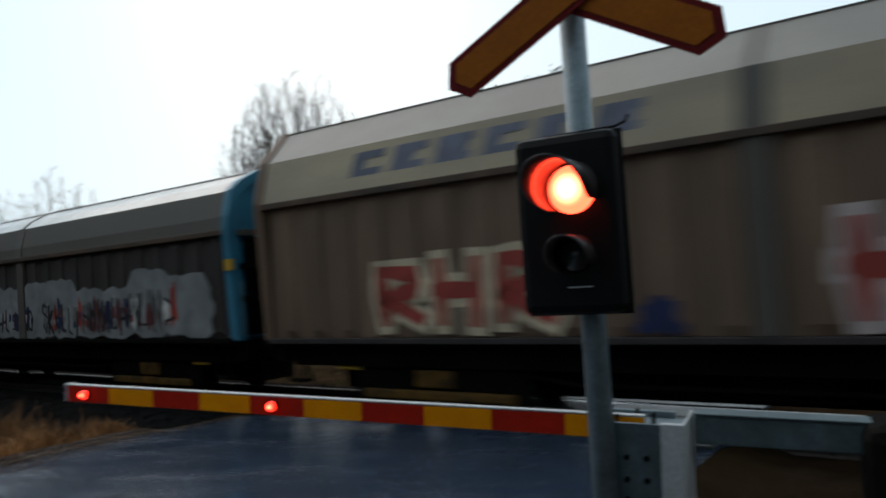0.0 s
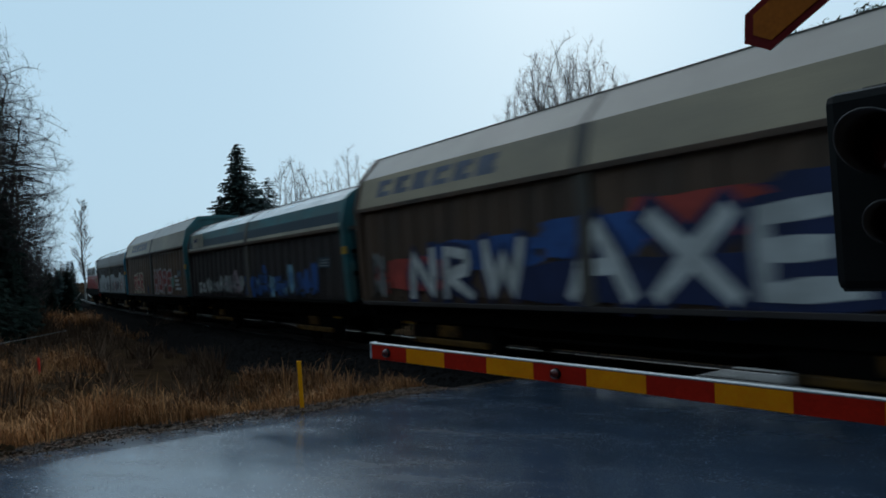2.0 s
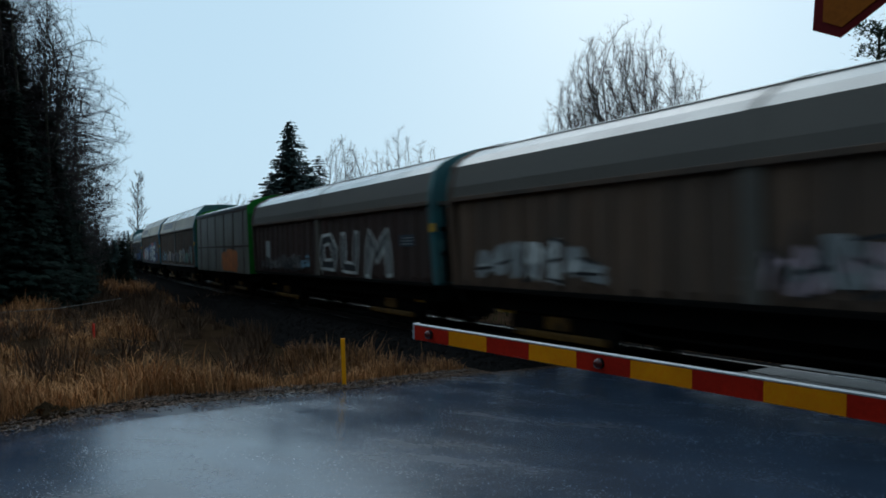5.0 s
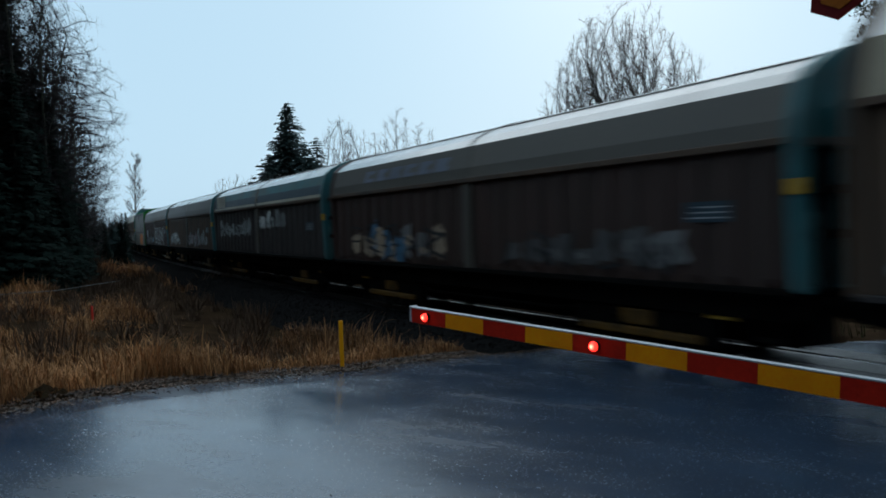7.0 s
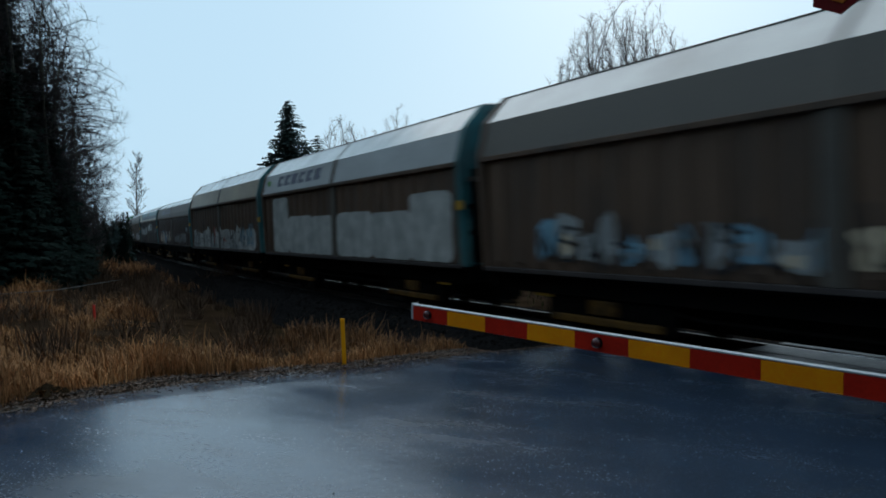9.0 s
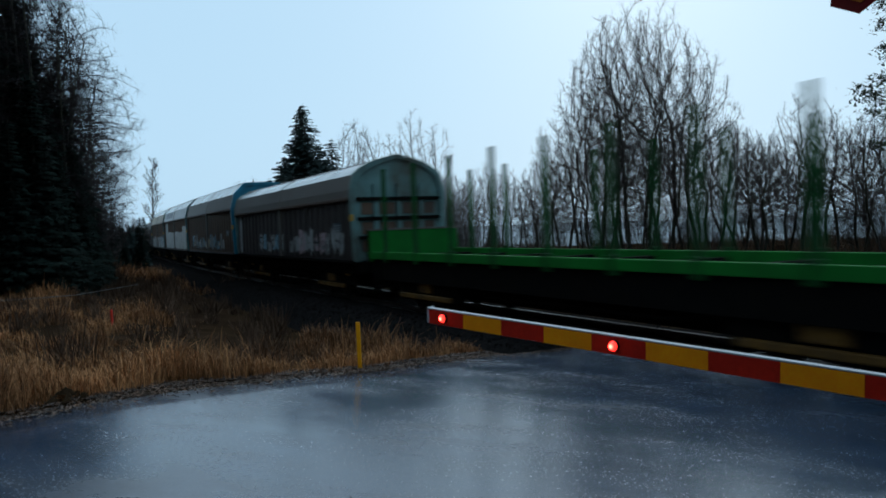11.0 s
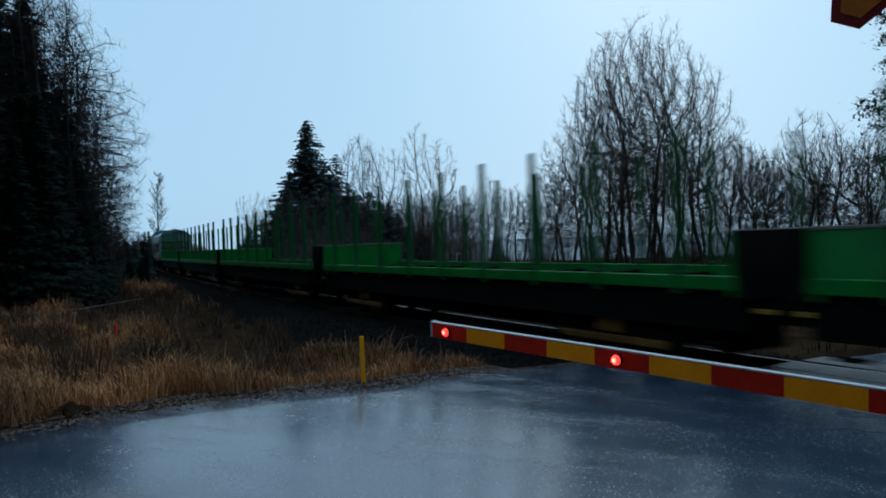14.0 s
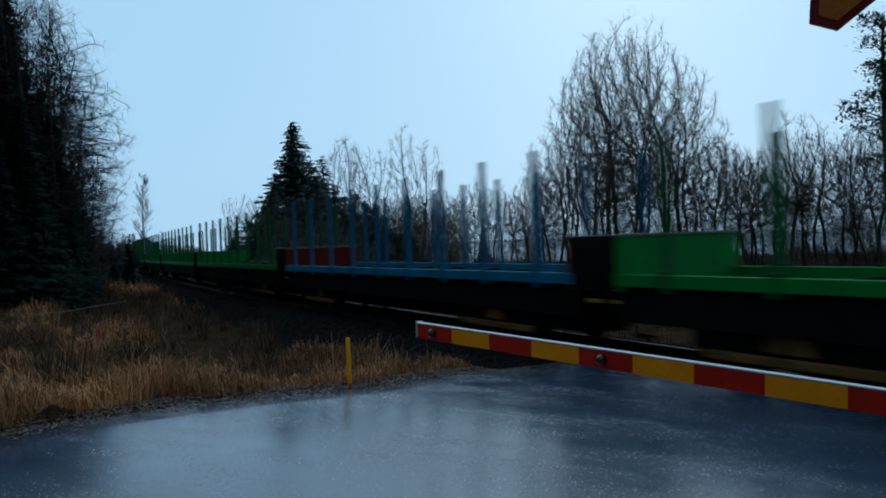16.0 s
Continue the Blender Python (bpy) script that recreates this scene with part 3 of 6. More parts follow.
def build_litter():
    """Wet fallen leaves along the asphalt edge, and small stones lying on the road."""
    rng = random.Random(19)
    mb = MB()
    for _ in range(9000):
        d = rng.uniform(2.0, 13.0)
        off = rng.gauss(0.22, 0.26)
        s = road_left(d) + off
        x, y = plan(s, d)
        z, r = ground_z(s, d) + (0.035 if off < 0 else 0.012), rng.uniform(0.012, 0.034)
        a, t = rng.uniform(0, 6.28), rng.uniform(0, 0.6) * r
        c, e = math.cos(a) * r, math.sin(a) * r
        mb.add([(x - c, y - e, z), (x + e * 0.5, y - c * 0.5, z + t), (x + c, y + e, z + 0.3 * t), (x - e * 0.5, y + c * 0.5, z + t * 0.6)], [(0, 1, 2, 3)])
    me = bpy.data.meshes.new("leaf_litter")
    me.from_pydata(mb.v, [], mb.f)
    me.materials.append(M_LITTER)
    tagged(new("leaf_litter", me), "wet brown fallen leaves along the asphalt edge", "leaf litter", kind="stuff")
    mb = MB()
    for _ in range(150):
        d = rng.uniform(2.2, 11)
        s = road_left(d) - abs(rng.gauss(0, 2.6)) - 0.05
        if s < road_right(d) + 0.3:
            continue
        x, y = plan(s, d)
        k = (s - road_right(d)) / (road_left(d) - road_right(d))
        z, r = road_z(d) + 0.03 * math.sin(math.pi * k) - 0.004, rng.uniform(0.003, 0.009)
        mb.add([(x + r, y, z), (x, y + r * 0.8, z), (x - r * 0.9, y, z), (x, y - r * 0.7, z), (x + r * 0.2, y, z + r)], [(0, 1, 4), (1, 2, 4), (2, 3, 4), (3, 0, 4)])
    me = bpy.data.meshes.new("road_pebbles")
    me.from_pydata(mb.v, [], mb.f)
    me.materials.append(M_BALLAST)
    tagged(new("road_pebbles", me), "scattered small dark stones on the wet asphalt", "pebbles", kind="stuff")


def build_scrub():
    """Brown leafless undergrowth along the track."""
    rng = random.Random(21)
    mb = MB()
    spots = []
    for _ in range(130):
        spots.append((rng.uniform(4, 60), rng.uniform(3.6, 11), rng.uniform(0.4, 1.0)))
    for _ in range(170):
        spots.append((rng.uniform(28, 100), rng.uniform(6, 16), rng.uniform(0.8, 2.4)))
    for s, d, h in spots:
        x, y = plan(s, d)
        z = ground_z(s, d)
        for _ in range(38):
            a, r = rng.uniform(0, 6.28), rng.uniform(0, 0.6 * h + 0.3)
            bx, by = x + r * math.cos(a) * 0.5, y + r * math.sin(a) * 0.5
            tx, ty, tz = bx + rng.gauss(0, 0.28 * h), by + rng.gauss(0, 0.28 * h), z + h * rng.uniform(0.4, 1.0)
            w = 0.004 + 0.00045 * math.hypot(x, y)
            mb.add([(bx - w, by - w, z - 0.05), (bx + w, by + w, z - 0.05), (tx, ty, tz)], [(0, 1, 2)])
    for _ in range(420):
        az, r, h = rng.uniform(-18, 41), rng.uniform(38, 80), rng.uniform(0.5, 1.9)
        x, y = polar(az, r)
        z = ground_at(x, y)
        for _ in range(26):
            bx, by = x + rng.gauss(0, 0.5), y + rng.gauss(0, 0.5)
            mb.add([(bx - 0.02, by, z - 0.05), (bx + 0.02, by, z - 0.05), (bx + rng.gauss(0, 0.4 * h), by + rng.gauss(0, 0.4 * h), z + h * rng.uniform(0.4, 1))], [(0, 1, 2)])
    me = bpy.data.meshes.new("scrub")
    me.from_pydata(mb.v, [], mb.f)
    me.materials.append(M_BUSH)
    tagged(new("scrub", me), "leafless brown scrub between the track and the wood", "scrub", kind="stuff")


# ================= trees =================


def grow(mb_trunk, mb_twig, rng, height, spread=0.5, stems=1, levels=4, radius=0.14, start=0.18, droop=0.0, twig_r=0.012, kids=(10, 6, 5, 5, 4), wide=1.0):
    """A leafless broadleaf tree, thick limbs into one mesh, twigs into another."""

    def limb(p, d, length, r, lev):
        pts, radii = [p], [r]
        seg = 5 if lev == 0 else 3 if lev == 1 else 2 if lev == 2 else 1
        q = p.copy()
        dirs = []
        for i in range(seg):
            wob = 0.06 if lev == 0 else 0.13
            d = (d + Vector((rng.gauss(0, wob), rng.gauss(0, wob), (0.10 if lev == 1 else 0.03) - droop * lev))).normalized()
            dirs.append(d)
            q = q + d * length / seg
            pts.append(q.copy())
            radii.append(max(twig_r * 0.4, r * (1 - 0.8 * (i + 1) / seg)))
        if lev >= levels:
            a, b = pts[0], pts[-1]
            w = Vector((-(b - a).y, (b - a).x, 0.3 * length)).normalized() * twig_r * 1.15
            mb_twig.add([tuple(a - w), tuple(a + w), tuple(b)], [(0, 1, 2)])
            return
        (mb_trunk if lev < 2 else mb_twig).tube(pts, radii, 6 if lev == 0 else 4 if lev == 1 else 3, cap=False)
        if lev >= levels:
            return
        for k in range(kids[lev]):
            f = (k + rng.random()) / kids[lev]
            f = start + (1 - start) * f if lev == 0 else 0.34 + 0.66 * f
            x = min(f * seg, seg - 1e-3)
            i = int(x)
            at = pts[i].lerp(pts[i + 1], x - i)
            side = Vector((rng.gauss(0, 1), rng.gauss(0, 1), rng.gauss(0, 0.35) * (lev > 0))).normalized()
            nd = (side * spread * (1.0 if lev == 0 else 1.5) * rng.uniform(0.7, 1.25) + dirs[i] * rng.uniform(0.7, 1.0)).normalized()
            reach = wide * (0.14 + 0.24 * math.sin(math.pi * (0.12 + 0.85 * f))) if lev == 0 else (0.46 - 0.12 * f) if lev == 1 else (0.50 - 0.08 * f)
            limb(at, nd, length * reach * rng.uniform(0.75, 1.2), max(twig_r, radii[i] * 0.5), lev + 1)

    for k in range(stems):
        a = 6.28 * k / stems + rng.random()
        tilt = 0.0 if stems == 1 else rng.uniform(0.06, 0.2)
        limb(Vector((0.15 * stems * math.cos(a) * (stems > 1), 0.15 * stems * math.sin(a) * (stems > 1), -0.2)),
             Vector((tilt * math.cos(a), tilt * math.sin(a), 1)).normalized(), height * rng.uniform(0.85, 1.0), radius, 0)


def skeleton(rng, height, base, wide, stems, points, lean=0.10, top=0.0, lumps=9, leader=0.55, droop=0.0):
    """Limbs that grow towards free light: nodes and their parents for one leafless broadleaf tree."""
    gen = np.random.default_rng(rng.randrange(10 ** 6))
    half, mid = height * (1 - base) / 2, height * (1 + base) / 2
    reach = wide * height / 2
    # an uneven crown: a few overlapping lumps inside one egg
    lump = []
    for k in range(lumps):
        d = gen.normal(size=3)
        d /= np.linalg.norm(d)
        lump.append((d * 0.58, gen.uniform(0.36, 0.55)))
    lump.append((np.zeros(3), 0.62))
    cloud = []
    while len(cloud) < points:
        p = gen.uniform(-1, 1, 3)
        if np.linalg.norm(p) < 1 and any(np.linalg.norm(p - c) < r for c, r in lump):
            taper = 1 - top * max(0, p[2])
            cloud.append((p[0] * reach * taper, p[1] * reach * taper, mid + p[2] * half))
    cloud = np.array(cloud)
    step = 0.024 * height
    nodes, parent = [], []
    for k in range(stems):
        a = 6.2832 * (k + rng.random() * 0.5) / stems
        tilt = lean * rng.uniform(0.5, 1.2) * (stems > 1)
        p = np.array([0.02 * height * math.cos(a) * (stems > 1), 0.02 * height * math.sin(a) * (stems > 1), -0.2])
        last, sway = -1, (0.0, 0.0)
        while p[2] < height * (base + leader * (1 - base)):
            nodes.append(p.copy())
            parent.append(last)
            last = len(nodes) - 1
            sway = (sway[0] * 0.8 + gen.normal(0, 0.06), sway[1] * 0.8 + gen.normal(0, 0.06))
            p = p + step * np.array([tilt * math.cos(a) + sway[0], tilt * math.sin(a) + sway[1], 1.0])
    arr = np.array(nodes)
    way = np.tile(np.array([0.0, 0.0, 1.0]), (len(arr), 1))
    dist = np.full(len(cloud), 1e9)
    near = np.zeros(len(cloud), int)

    def look_at(first):
        nonlocal dist, near
        new_nodes = arr[first:]
        d = np.linalg.norm(cloud[:, None, :] - new_nodes[None, :, :], axis=2)
        k = d.argmin(1)
        best = d[np.arange(len(cloud)), k]
        m = best < dist
        dist = np.where(m, best, dist)
        near = np.where(m, k + first, near)
    look_at(0)
    for _ in range(170):
        keep = dist > step * 1.9
        cloud, dist, near = cloud[keep], dist[keep], near[keep]
        if not len(cloud):
            break
        close = dist < height * 0.15
        if not close.any():
            close = dist < dist.min() + step * 2
        who = near[close]
        pull = cloud[close] - arr[who]
        pull /= np.linalg.norm(pull, axis=1)[:, None]
        total = np.zeros_like(arr)
        np.add.at(total, who, pull)
        grown = np.unique(who)
        d = total[grown]
        d = d / (np.linalg.norm(d, axis=1)[:, None] + 1e-6) + gen.normal(0, 0.10, (len(grown), 3)) + 0.40 * way[grown] + np.array([0, 0, 0.16 - droop])
        d[:, 2] = np.maximum(d[:, 2], -0.08 - 2 * droop)
        d /= np.linalg.norm(d, axis=1)[:, None]
        first = len(arr)
        way = np.vstack([way, d])
        arr = np.vstack([arr, arr[grown] + d * step])
        parent += list(grown)
        look_at(first)
    return arr, parent


def bare_tree(seed, height, bark=None, twigs=None, base=0.2, wide=0.6, stems=1, points=900, tip=0.0065, fine=3, droop=0.0, top=0.25, lean=0.1, leader=0.55):
    """A leafless tree: limbs thinning by the pipe rule, and short twigs on every thin shoot."""
    rng = random.Random(seed)
    arr, parent = skeleton(rng, height, base, wide, stems, points, lean, top, leader=leader, droop=droop)
    n = len(arr)
    area, kids = [0.0] * n, [[] for _ in range(n)]
    for i in range(n - 1, -1, -1):
        if not kids[i]:
            area[i] = tip ** 2.15
        if parent[i] >= 0:
            area[parent[i]] += area[i]
            kids[parent[i]].append(i)
    rad = [min(q ** (1 / 2.15), 0.018 * height) for q in area]
    a, b = MB(), MB()
    starts = [(i, -1) for i in range(n) if parent[i] < 0]
    while starts:
        i, frm = starts.pop()
        chain = [frm] if frm >= 0 else []
        at = i
        while True:
            chain.append(at)
            if not kids[at]:
                break
            order = sorted(kids[at], key=lambda q: -area[q])
            starts += [(q, at) for q in order[1:]]
            at = order[0]
        r = [min(rad[q], rad[i] * 1.05) for q in chain]
        big = rad[i] > 0.022
        if len(chain) > 1:
            (a if big else b).tube([tuple(arr[q]) for q in chain], r, 7 if rad[i] > 0.07 else 5 if big else 3, cap=False)
    for i in range(n):
        if rad[i] > tip * 3.2 or parent[i] < 0:
            continue
        d = Vector(arr[i] - arr[parent[i]]).normalized()
        p = Vector(arr[i])
        for _ in range(fine):
            q = (d * 0.7 + Vector((rng.gauss(0, 0.6), rng.gauss(0, 0.6), rng.gauss(0.12, 0.45) - droop))).normalized()
            e = p + q * height * rng.uniform(0.020, 0.050) - Vector((0, 0, droop * 0.02 * height))
            w = Vector((-q.y, q.x, 0.3)).normalized() * tip * 0.8
            b.add([tuple(p - w), tuple(p + w), tuple(e)], [(0, 1, 2)])
            q = (q + Vector((rng.gauss(0, 0.6), rng.gauss(0, 0.6), rng.gauss(0, 0.5) - droop))).normalized()
            p2 = p.lerp(e, rng.uniform(0.3, 0.7))
            e2 = p2 + q * height * rng.uniform(0.012, 0.030)
            b.add([tuple(p2 - w * 0.8), tuple(p2 + w * 0.8), tuple(e2)], [(0, 1, 2)])
    t = thing("bare_tree", "leafless broadleaf tree with dark bark and fine twigs", "tree")
    me = bpy.data.meshes.new("trunk")
    me.from_pydata(a.v, [], a.f)
    me.materials.append(bark or M_BARK)
    me.shade_smooth()
    part("trunk", me, None, t)
    me = bpy.data.meshes.new("crown")
    me.from_pydata(b.v, [], b.f)
    me.materials.append(twigs or M_TWIG)
    part("crown", me, None, t)
    return t


def sapling(seed, height, bark=None, twigs=None, **k):
    rng = random.Random(seed)
    a, b = MB(), MB()
    grow(a, b, rng, height, **k)
    t = thing("bare_tree", "leafless broadleaf tree with dark bark and fine twigs", "tree")
    me = bpy.data.meshes.new("trunk")
    me.from_pydata(a.v, [], a.f)
    me.materials.append(bark or M_BARK)
    me.shade_smooth()
    part("trunk", me, None, t)
    me = bpy.data.meshes.new("crown")
    me.from_pydata(b.v, [], b.f)
    me.materials.append(twigs or M_TWIG)
    part("crown", me, None, t)
    return t


def spruce(seed, height, width, bare=0.06, dens=1.0, needles=None):
    rng = random.Random(seed)
    t = thing("spruce_tree", "tall dark green spruce with drooping layered branches", "tree")
    part("trunk", MB().tube([(0, 0, -0.2), (0, 0, height * 0.5), (0, 0, height)], [0.018 * height, 0.010 * height, 0.01], 7), M_BARK, t)
    v, f = [], []
    z = height * bare
    while z < height - 0.1:
        fr = z / height
        reach = width * (1 - fr) ** 0.85 * rng.uniform(0.6, 1.12) + 0.15
        for k in range(max(4, int(12 * dens))):
            a = rng.uniform(0, 6.28)
            L = reach * rng.uniform(0.5, 1.12)
            n = max(5, int(L * 10))
            for j in range(n):
                g = (j + rng.random()) / n
                px, py = math.cos(a) * L * g, math.sin(a) * L * g
                pz = z - 0.28 * L * g + 0.14 * L * g * g
                size = rng.uniform(0.22, 0.50) * (0.55 + 0.6 * (1 - fr)) * (height / 12) ** 0.5
                b = a + rng.uniform(-1.1, 1.1)
                o = len(v)
                v += [(px - math.sin(b) * size * 0.42, py + math.cos(b) * size * 0.42, pz + 0.04),
                      (px + math.sin(b) * size * 0.42, py - math.cos(b) * size * 0.42, pz - size * rng.uniform(0, 0.5)),
                      (px + math.cos(b) * size, py + math.sin(b) * size, pz - size * rng.uniform(0.1, 0.7))]
                f.append((o, o + 1, o + 2))
        z += height * 0.015 * rng.uniform(0.6, 1.5)
    me = bpy.data.meshes.new("crown")
    me.from_pydata(v, [], f)
    me.materials.append(needles or M_SPRUCE)
    part("crown", me, None, t)
    return t


def pine(seed, height):
    rng = random.Random(seed)
    t = thing("pine_tree", "tall pine with a bare trunk and ragged green crown", "tree")
    mb = MB().tube([(0, 0, -0.2), (0.1, 0, height * 0.5), (0.05, 0.1, height * 0.95)], [0.19, 0.14, 0.05], 8)
    v, f = [], []
    for k in range(26):
        fr = rng.uniform(0.42, 1.0)
        a = rng.uniform(0, 6.28)
        L = rng.uniform(0.7, 2.2) * (1.25 - 0.75 * fr)
        z0 = height * fr * 0.94
        tip = Vector((math.cos(a) * L, math.sin(a) * L, z0 + rng.uniform(0, 0.5)))
        mb.tube([(0.05, 0.05, z0 - 0.2), tuple(tip * 0.6 + Vector((0, 0, z0 * 0.4 + 0.02))), tuple(tip)], [0.05, 0.03, 0.015], 4, cap=False)
        for _ in range(150):
            g = rng.gauss(0.85, 0.22)
            c = Vector((tip.x * g + rng.gauss(0, 0.28), tip.y * g + rng.gauss(0, 0.28), tip.z + rng.gauss(0.08, 0.16)))
            b, size = rng.uniform(0, 6.28), rng.uniform(0.12, 0.26)
            o = len(v)
            v += [tuple(c + Vector((-math.sin(b) * 0.06, math.cos(b) * 0.06, 0))), tuple(c + Vector((math.sin(b) * 0.06, -math.cos(b) * 0.06, 0))),
                  tuple(c + Vector((math.cos(b) * size, math.sin(b) * size, rng.uniform(-0.08, 0.2))))]
            f.append((o, o + 1, o + 2))
    part("trunk", mb, M_BARK, t, smooth=True)
    me = bpy.data.meshes.new("crown")
    me.from_pydata(v, [], f)
    me.materials.append(M_PINE)
    part("crown", me, None, t)
    return t


def polar(az, dist):
    return -dist * math.sin(radians(az)), dist * math.cos(radians(az))


def plant(t, az, dist, turn=0.0, size=1.0, first=False, group=""):
    """Set a tree by its bearing from the road's edge; a copy unless it is the first."""
    x, y = polar(az, dist)
    m = pose(x, y, ground_at(x, y) - 0.05, 0, 0, turn)
    ob = t
    if first:
        t.matrix_basis = m
    else:
        ob = copy_thing(t, m)
    if group == "trees of the near wood" and az < 51:
        size *= 0.86
    size *= 1 + (0.0166 * dist - 0.23) / 12
    ob.scale = (size, size, size)
    if group:
        tagged(ob, group=group)
    return ob


def build_trees():
    rng = random.Random(3)
    far = "trees behind the track"
    # the tall broadleaf group
    big = [bare_tree(40 + i, h, base=0.15, wide=w, stems=st, points=3400, tip=0.0108, fine=6, lean=0.12, leader=0.45) for i, (h, st, w) in enumerate(((15.2, 2, 0.52), (14.8, 1, 0.52), (14.0, 2, 0.54)))]
    for i, (k, az, dist, size) in enumerate(((0, 10.6, 45, 1.0), (1, 8.0, 46, 1.0), (2, 12.5, 47, 0.97), (0, 6.9, 48, 0.86), (2, 14.8, 50, 0.80), (1, 11.6, 50, 1.05), (2, 9.6, 43, 0.95), (2, 13.4, 48, 0.9))):
        plant(big[k], az, dist, i * 71, size, i in (0, 1, 2), far)
    # lower trees to either side
    low = [bare_tree(60 + i, h, base=0.12, wide=w, stems=st, points=1500, tip=0.0090, fine=6, lean=0.20, leader=0.40) for i, (h, st, w) in enumerate(((9.0, 2, 0.66), (8.2, 2, 0.74), (9.4, 1, 0.62)))]
    spots = [(0, 3.4, 45), (1, 0.6, 46), (2, -2.6, 45), (0, -6.0, 47), (1, -9.5, 46), (2, 16.6, 52), (1, 18.4, 58), (0, 4.3, 52),
             (2, -12.5, 50), (0, -16, 48), (1, 2.2, 52), (2, -4.5, 54), (1, 12.6, 54), (0, 20.6, 66), (2, 15.6, 56), (1, -0.8, 55), (0, 9.8, 54), (2, 7.4, 52), (1, 1.4, 49), (0, -1.8, 50), (1, -3.8, 46), (0, -7.6, 52), (1, 5.4, 44), (2, 16.2, 46), (0, 17.6, 50), (1, 2.0, 43), (2, -0.4, 43), (1, 19.6, 54), (2, 21.8, 60), (1, 13.8, 44), (0, 8.9, 42), (2, 6.2, 43), (1, 11.4, 42), (0, -5.4, 43)]
    for i, (k, az, dist) in enumerate(spots):
        plant(low[k], az, dist, i * 53, rng.uniform(0.85, 1.02) * (0.8 if az > 16 else 0.90 if az < 4 else 0.97), i in (0, 1, 2), far)
    shrub = sapling(70, 5.4, stems=3, spread=0.6, levels=3, radius=0.04, twig_r=0.012, start=0.08, kids=(9, 5, 4), wide=1.2)
    tagged(shrub, "leafless bushy sapling thicket with dark thin stems")
    plant(shrub, 17.6, 55, 0, 0.6, True, far)
    # tall thin trees further along
    thin = [bare_tree(80 + i, h, base=0.20, wide=w, stems=st, points=1500, tip=0.011, fine=6, top=0.1, lean=0.08, leader=0.35) for i, (h, st, w) in enumerate(((12.4, 2, 0.42), (11.8, 2, 0.46)))]
    for i, (k, az, dist, size) in enumerate(((0, 26.3, 62, 0.98), (1, 31.6, 66, 1.03), (1, 29.6, 66, 0.95), (0, 24.2, 68, 0.62), (1, 39.5, 90, 0.75), (0, 28.0, 70, 0.7))):
        plant(thin[k], az, dist, i * 97, size, i in (0, 1), far)
    # spruces behind the track, distance haze put into their needle colour
    sp = [spruce(7, 12.6, 5.6, dens=0.75, needles=M_SPRUCE_HAZE), spruce(8, 9.0, 4.6, dens=0.7, needles=M_SPRUCE_HAZE), spruce(9, 6.4, 3.4, dens=0.5, needles=M_SPRUCE_HAZE)]
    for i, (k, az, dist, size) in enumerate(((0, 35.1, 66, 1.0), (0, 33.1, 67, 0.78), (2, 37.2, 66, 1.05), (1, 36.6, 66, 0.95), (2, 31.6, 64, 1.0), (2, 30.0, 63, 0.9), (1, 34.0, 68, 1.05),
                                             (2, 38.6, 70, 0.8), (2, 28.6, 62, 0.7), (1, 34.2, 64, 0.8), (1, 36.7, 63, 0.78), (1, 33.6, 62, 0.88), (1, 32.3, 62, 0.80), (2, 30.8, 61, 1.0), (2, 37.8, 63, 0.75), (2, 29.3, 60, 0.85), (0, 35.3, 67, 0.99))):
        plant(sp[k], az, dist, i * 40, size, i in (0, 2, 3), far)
    # pines beyond the road
    pn = pine(31, 12.0)
    for i, (az, dist, size) in enumerate(((-9.0, 40, 1.05), (-7.0, 46, 0.90), (-6.4, 42, 1.04), (-1.2, 44, 0.40), (-14, 44, 0.95))):
        plant(pn, az, dist, i * 77, size, i == 0, far)
    # the dark wood on the near side
    wood = "trees of the near wood"
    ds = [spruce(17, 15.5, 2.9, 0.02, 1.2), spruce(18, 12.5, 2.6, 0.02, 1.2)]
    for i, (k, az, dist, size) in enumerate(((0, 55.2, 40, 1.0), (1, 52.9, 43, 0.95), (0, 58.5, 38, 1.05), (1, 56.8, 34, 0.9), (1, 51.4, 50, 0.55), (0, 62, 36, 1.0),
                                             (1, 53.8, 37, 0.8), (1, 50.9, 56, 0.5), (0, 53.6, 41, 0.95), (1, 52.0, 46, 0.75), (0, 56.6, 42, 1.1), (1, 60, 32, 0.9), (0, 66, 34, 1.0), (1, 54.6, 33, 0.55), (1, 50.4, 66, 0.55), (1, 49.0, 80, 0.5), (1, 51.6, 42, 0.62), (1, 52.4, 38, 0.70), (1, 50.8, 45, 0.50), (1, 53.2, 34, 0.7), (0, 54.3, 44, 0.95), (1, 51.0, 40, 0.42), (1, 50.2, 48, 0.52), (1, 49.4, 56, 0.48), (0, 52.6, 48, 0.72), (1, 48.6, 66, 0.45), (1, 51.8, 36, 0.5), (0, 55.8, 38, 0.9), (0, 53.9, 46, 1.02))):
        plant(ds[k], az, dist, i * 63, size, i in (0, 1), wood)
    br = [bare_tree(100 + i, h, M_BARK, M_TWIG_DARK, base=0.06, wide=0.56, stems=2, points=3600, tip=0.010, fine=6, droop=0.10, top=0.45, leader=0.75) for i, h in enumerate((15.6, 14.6))]
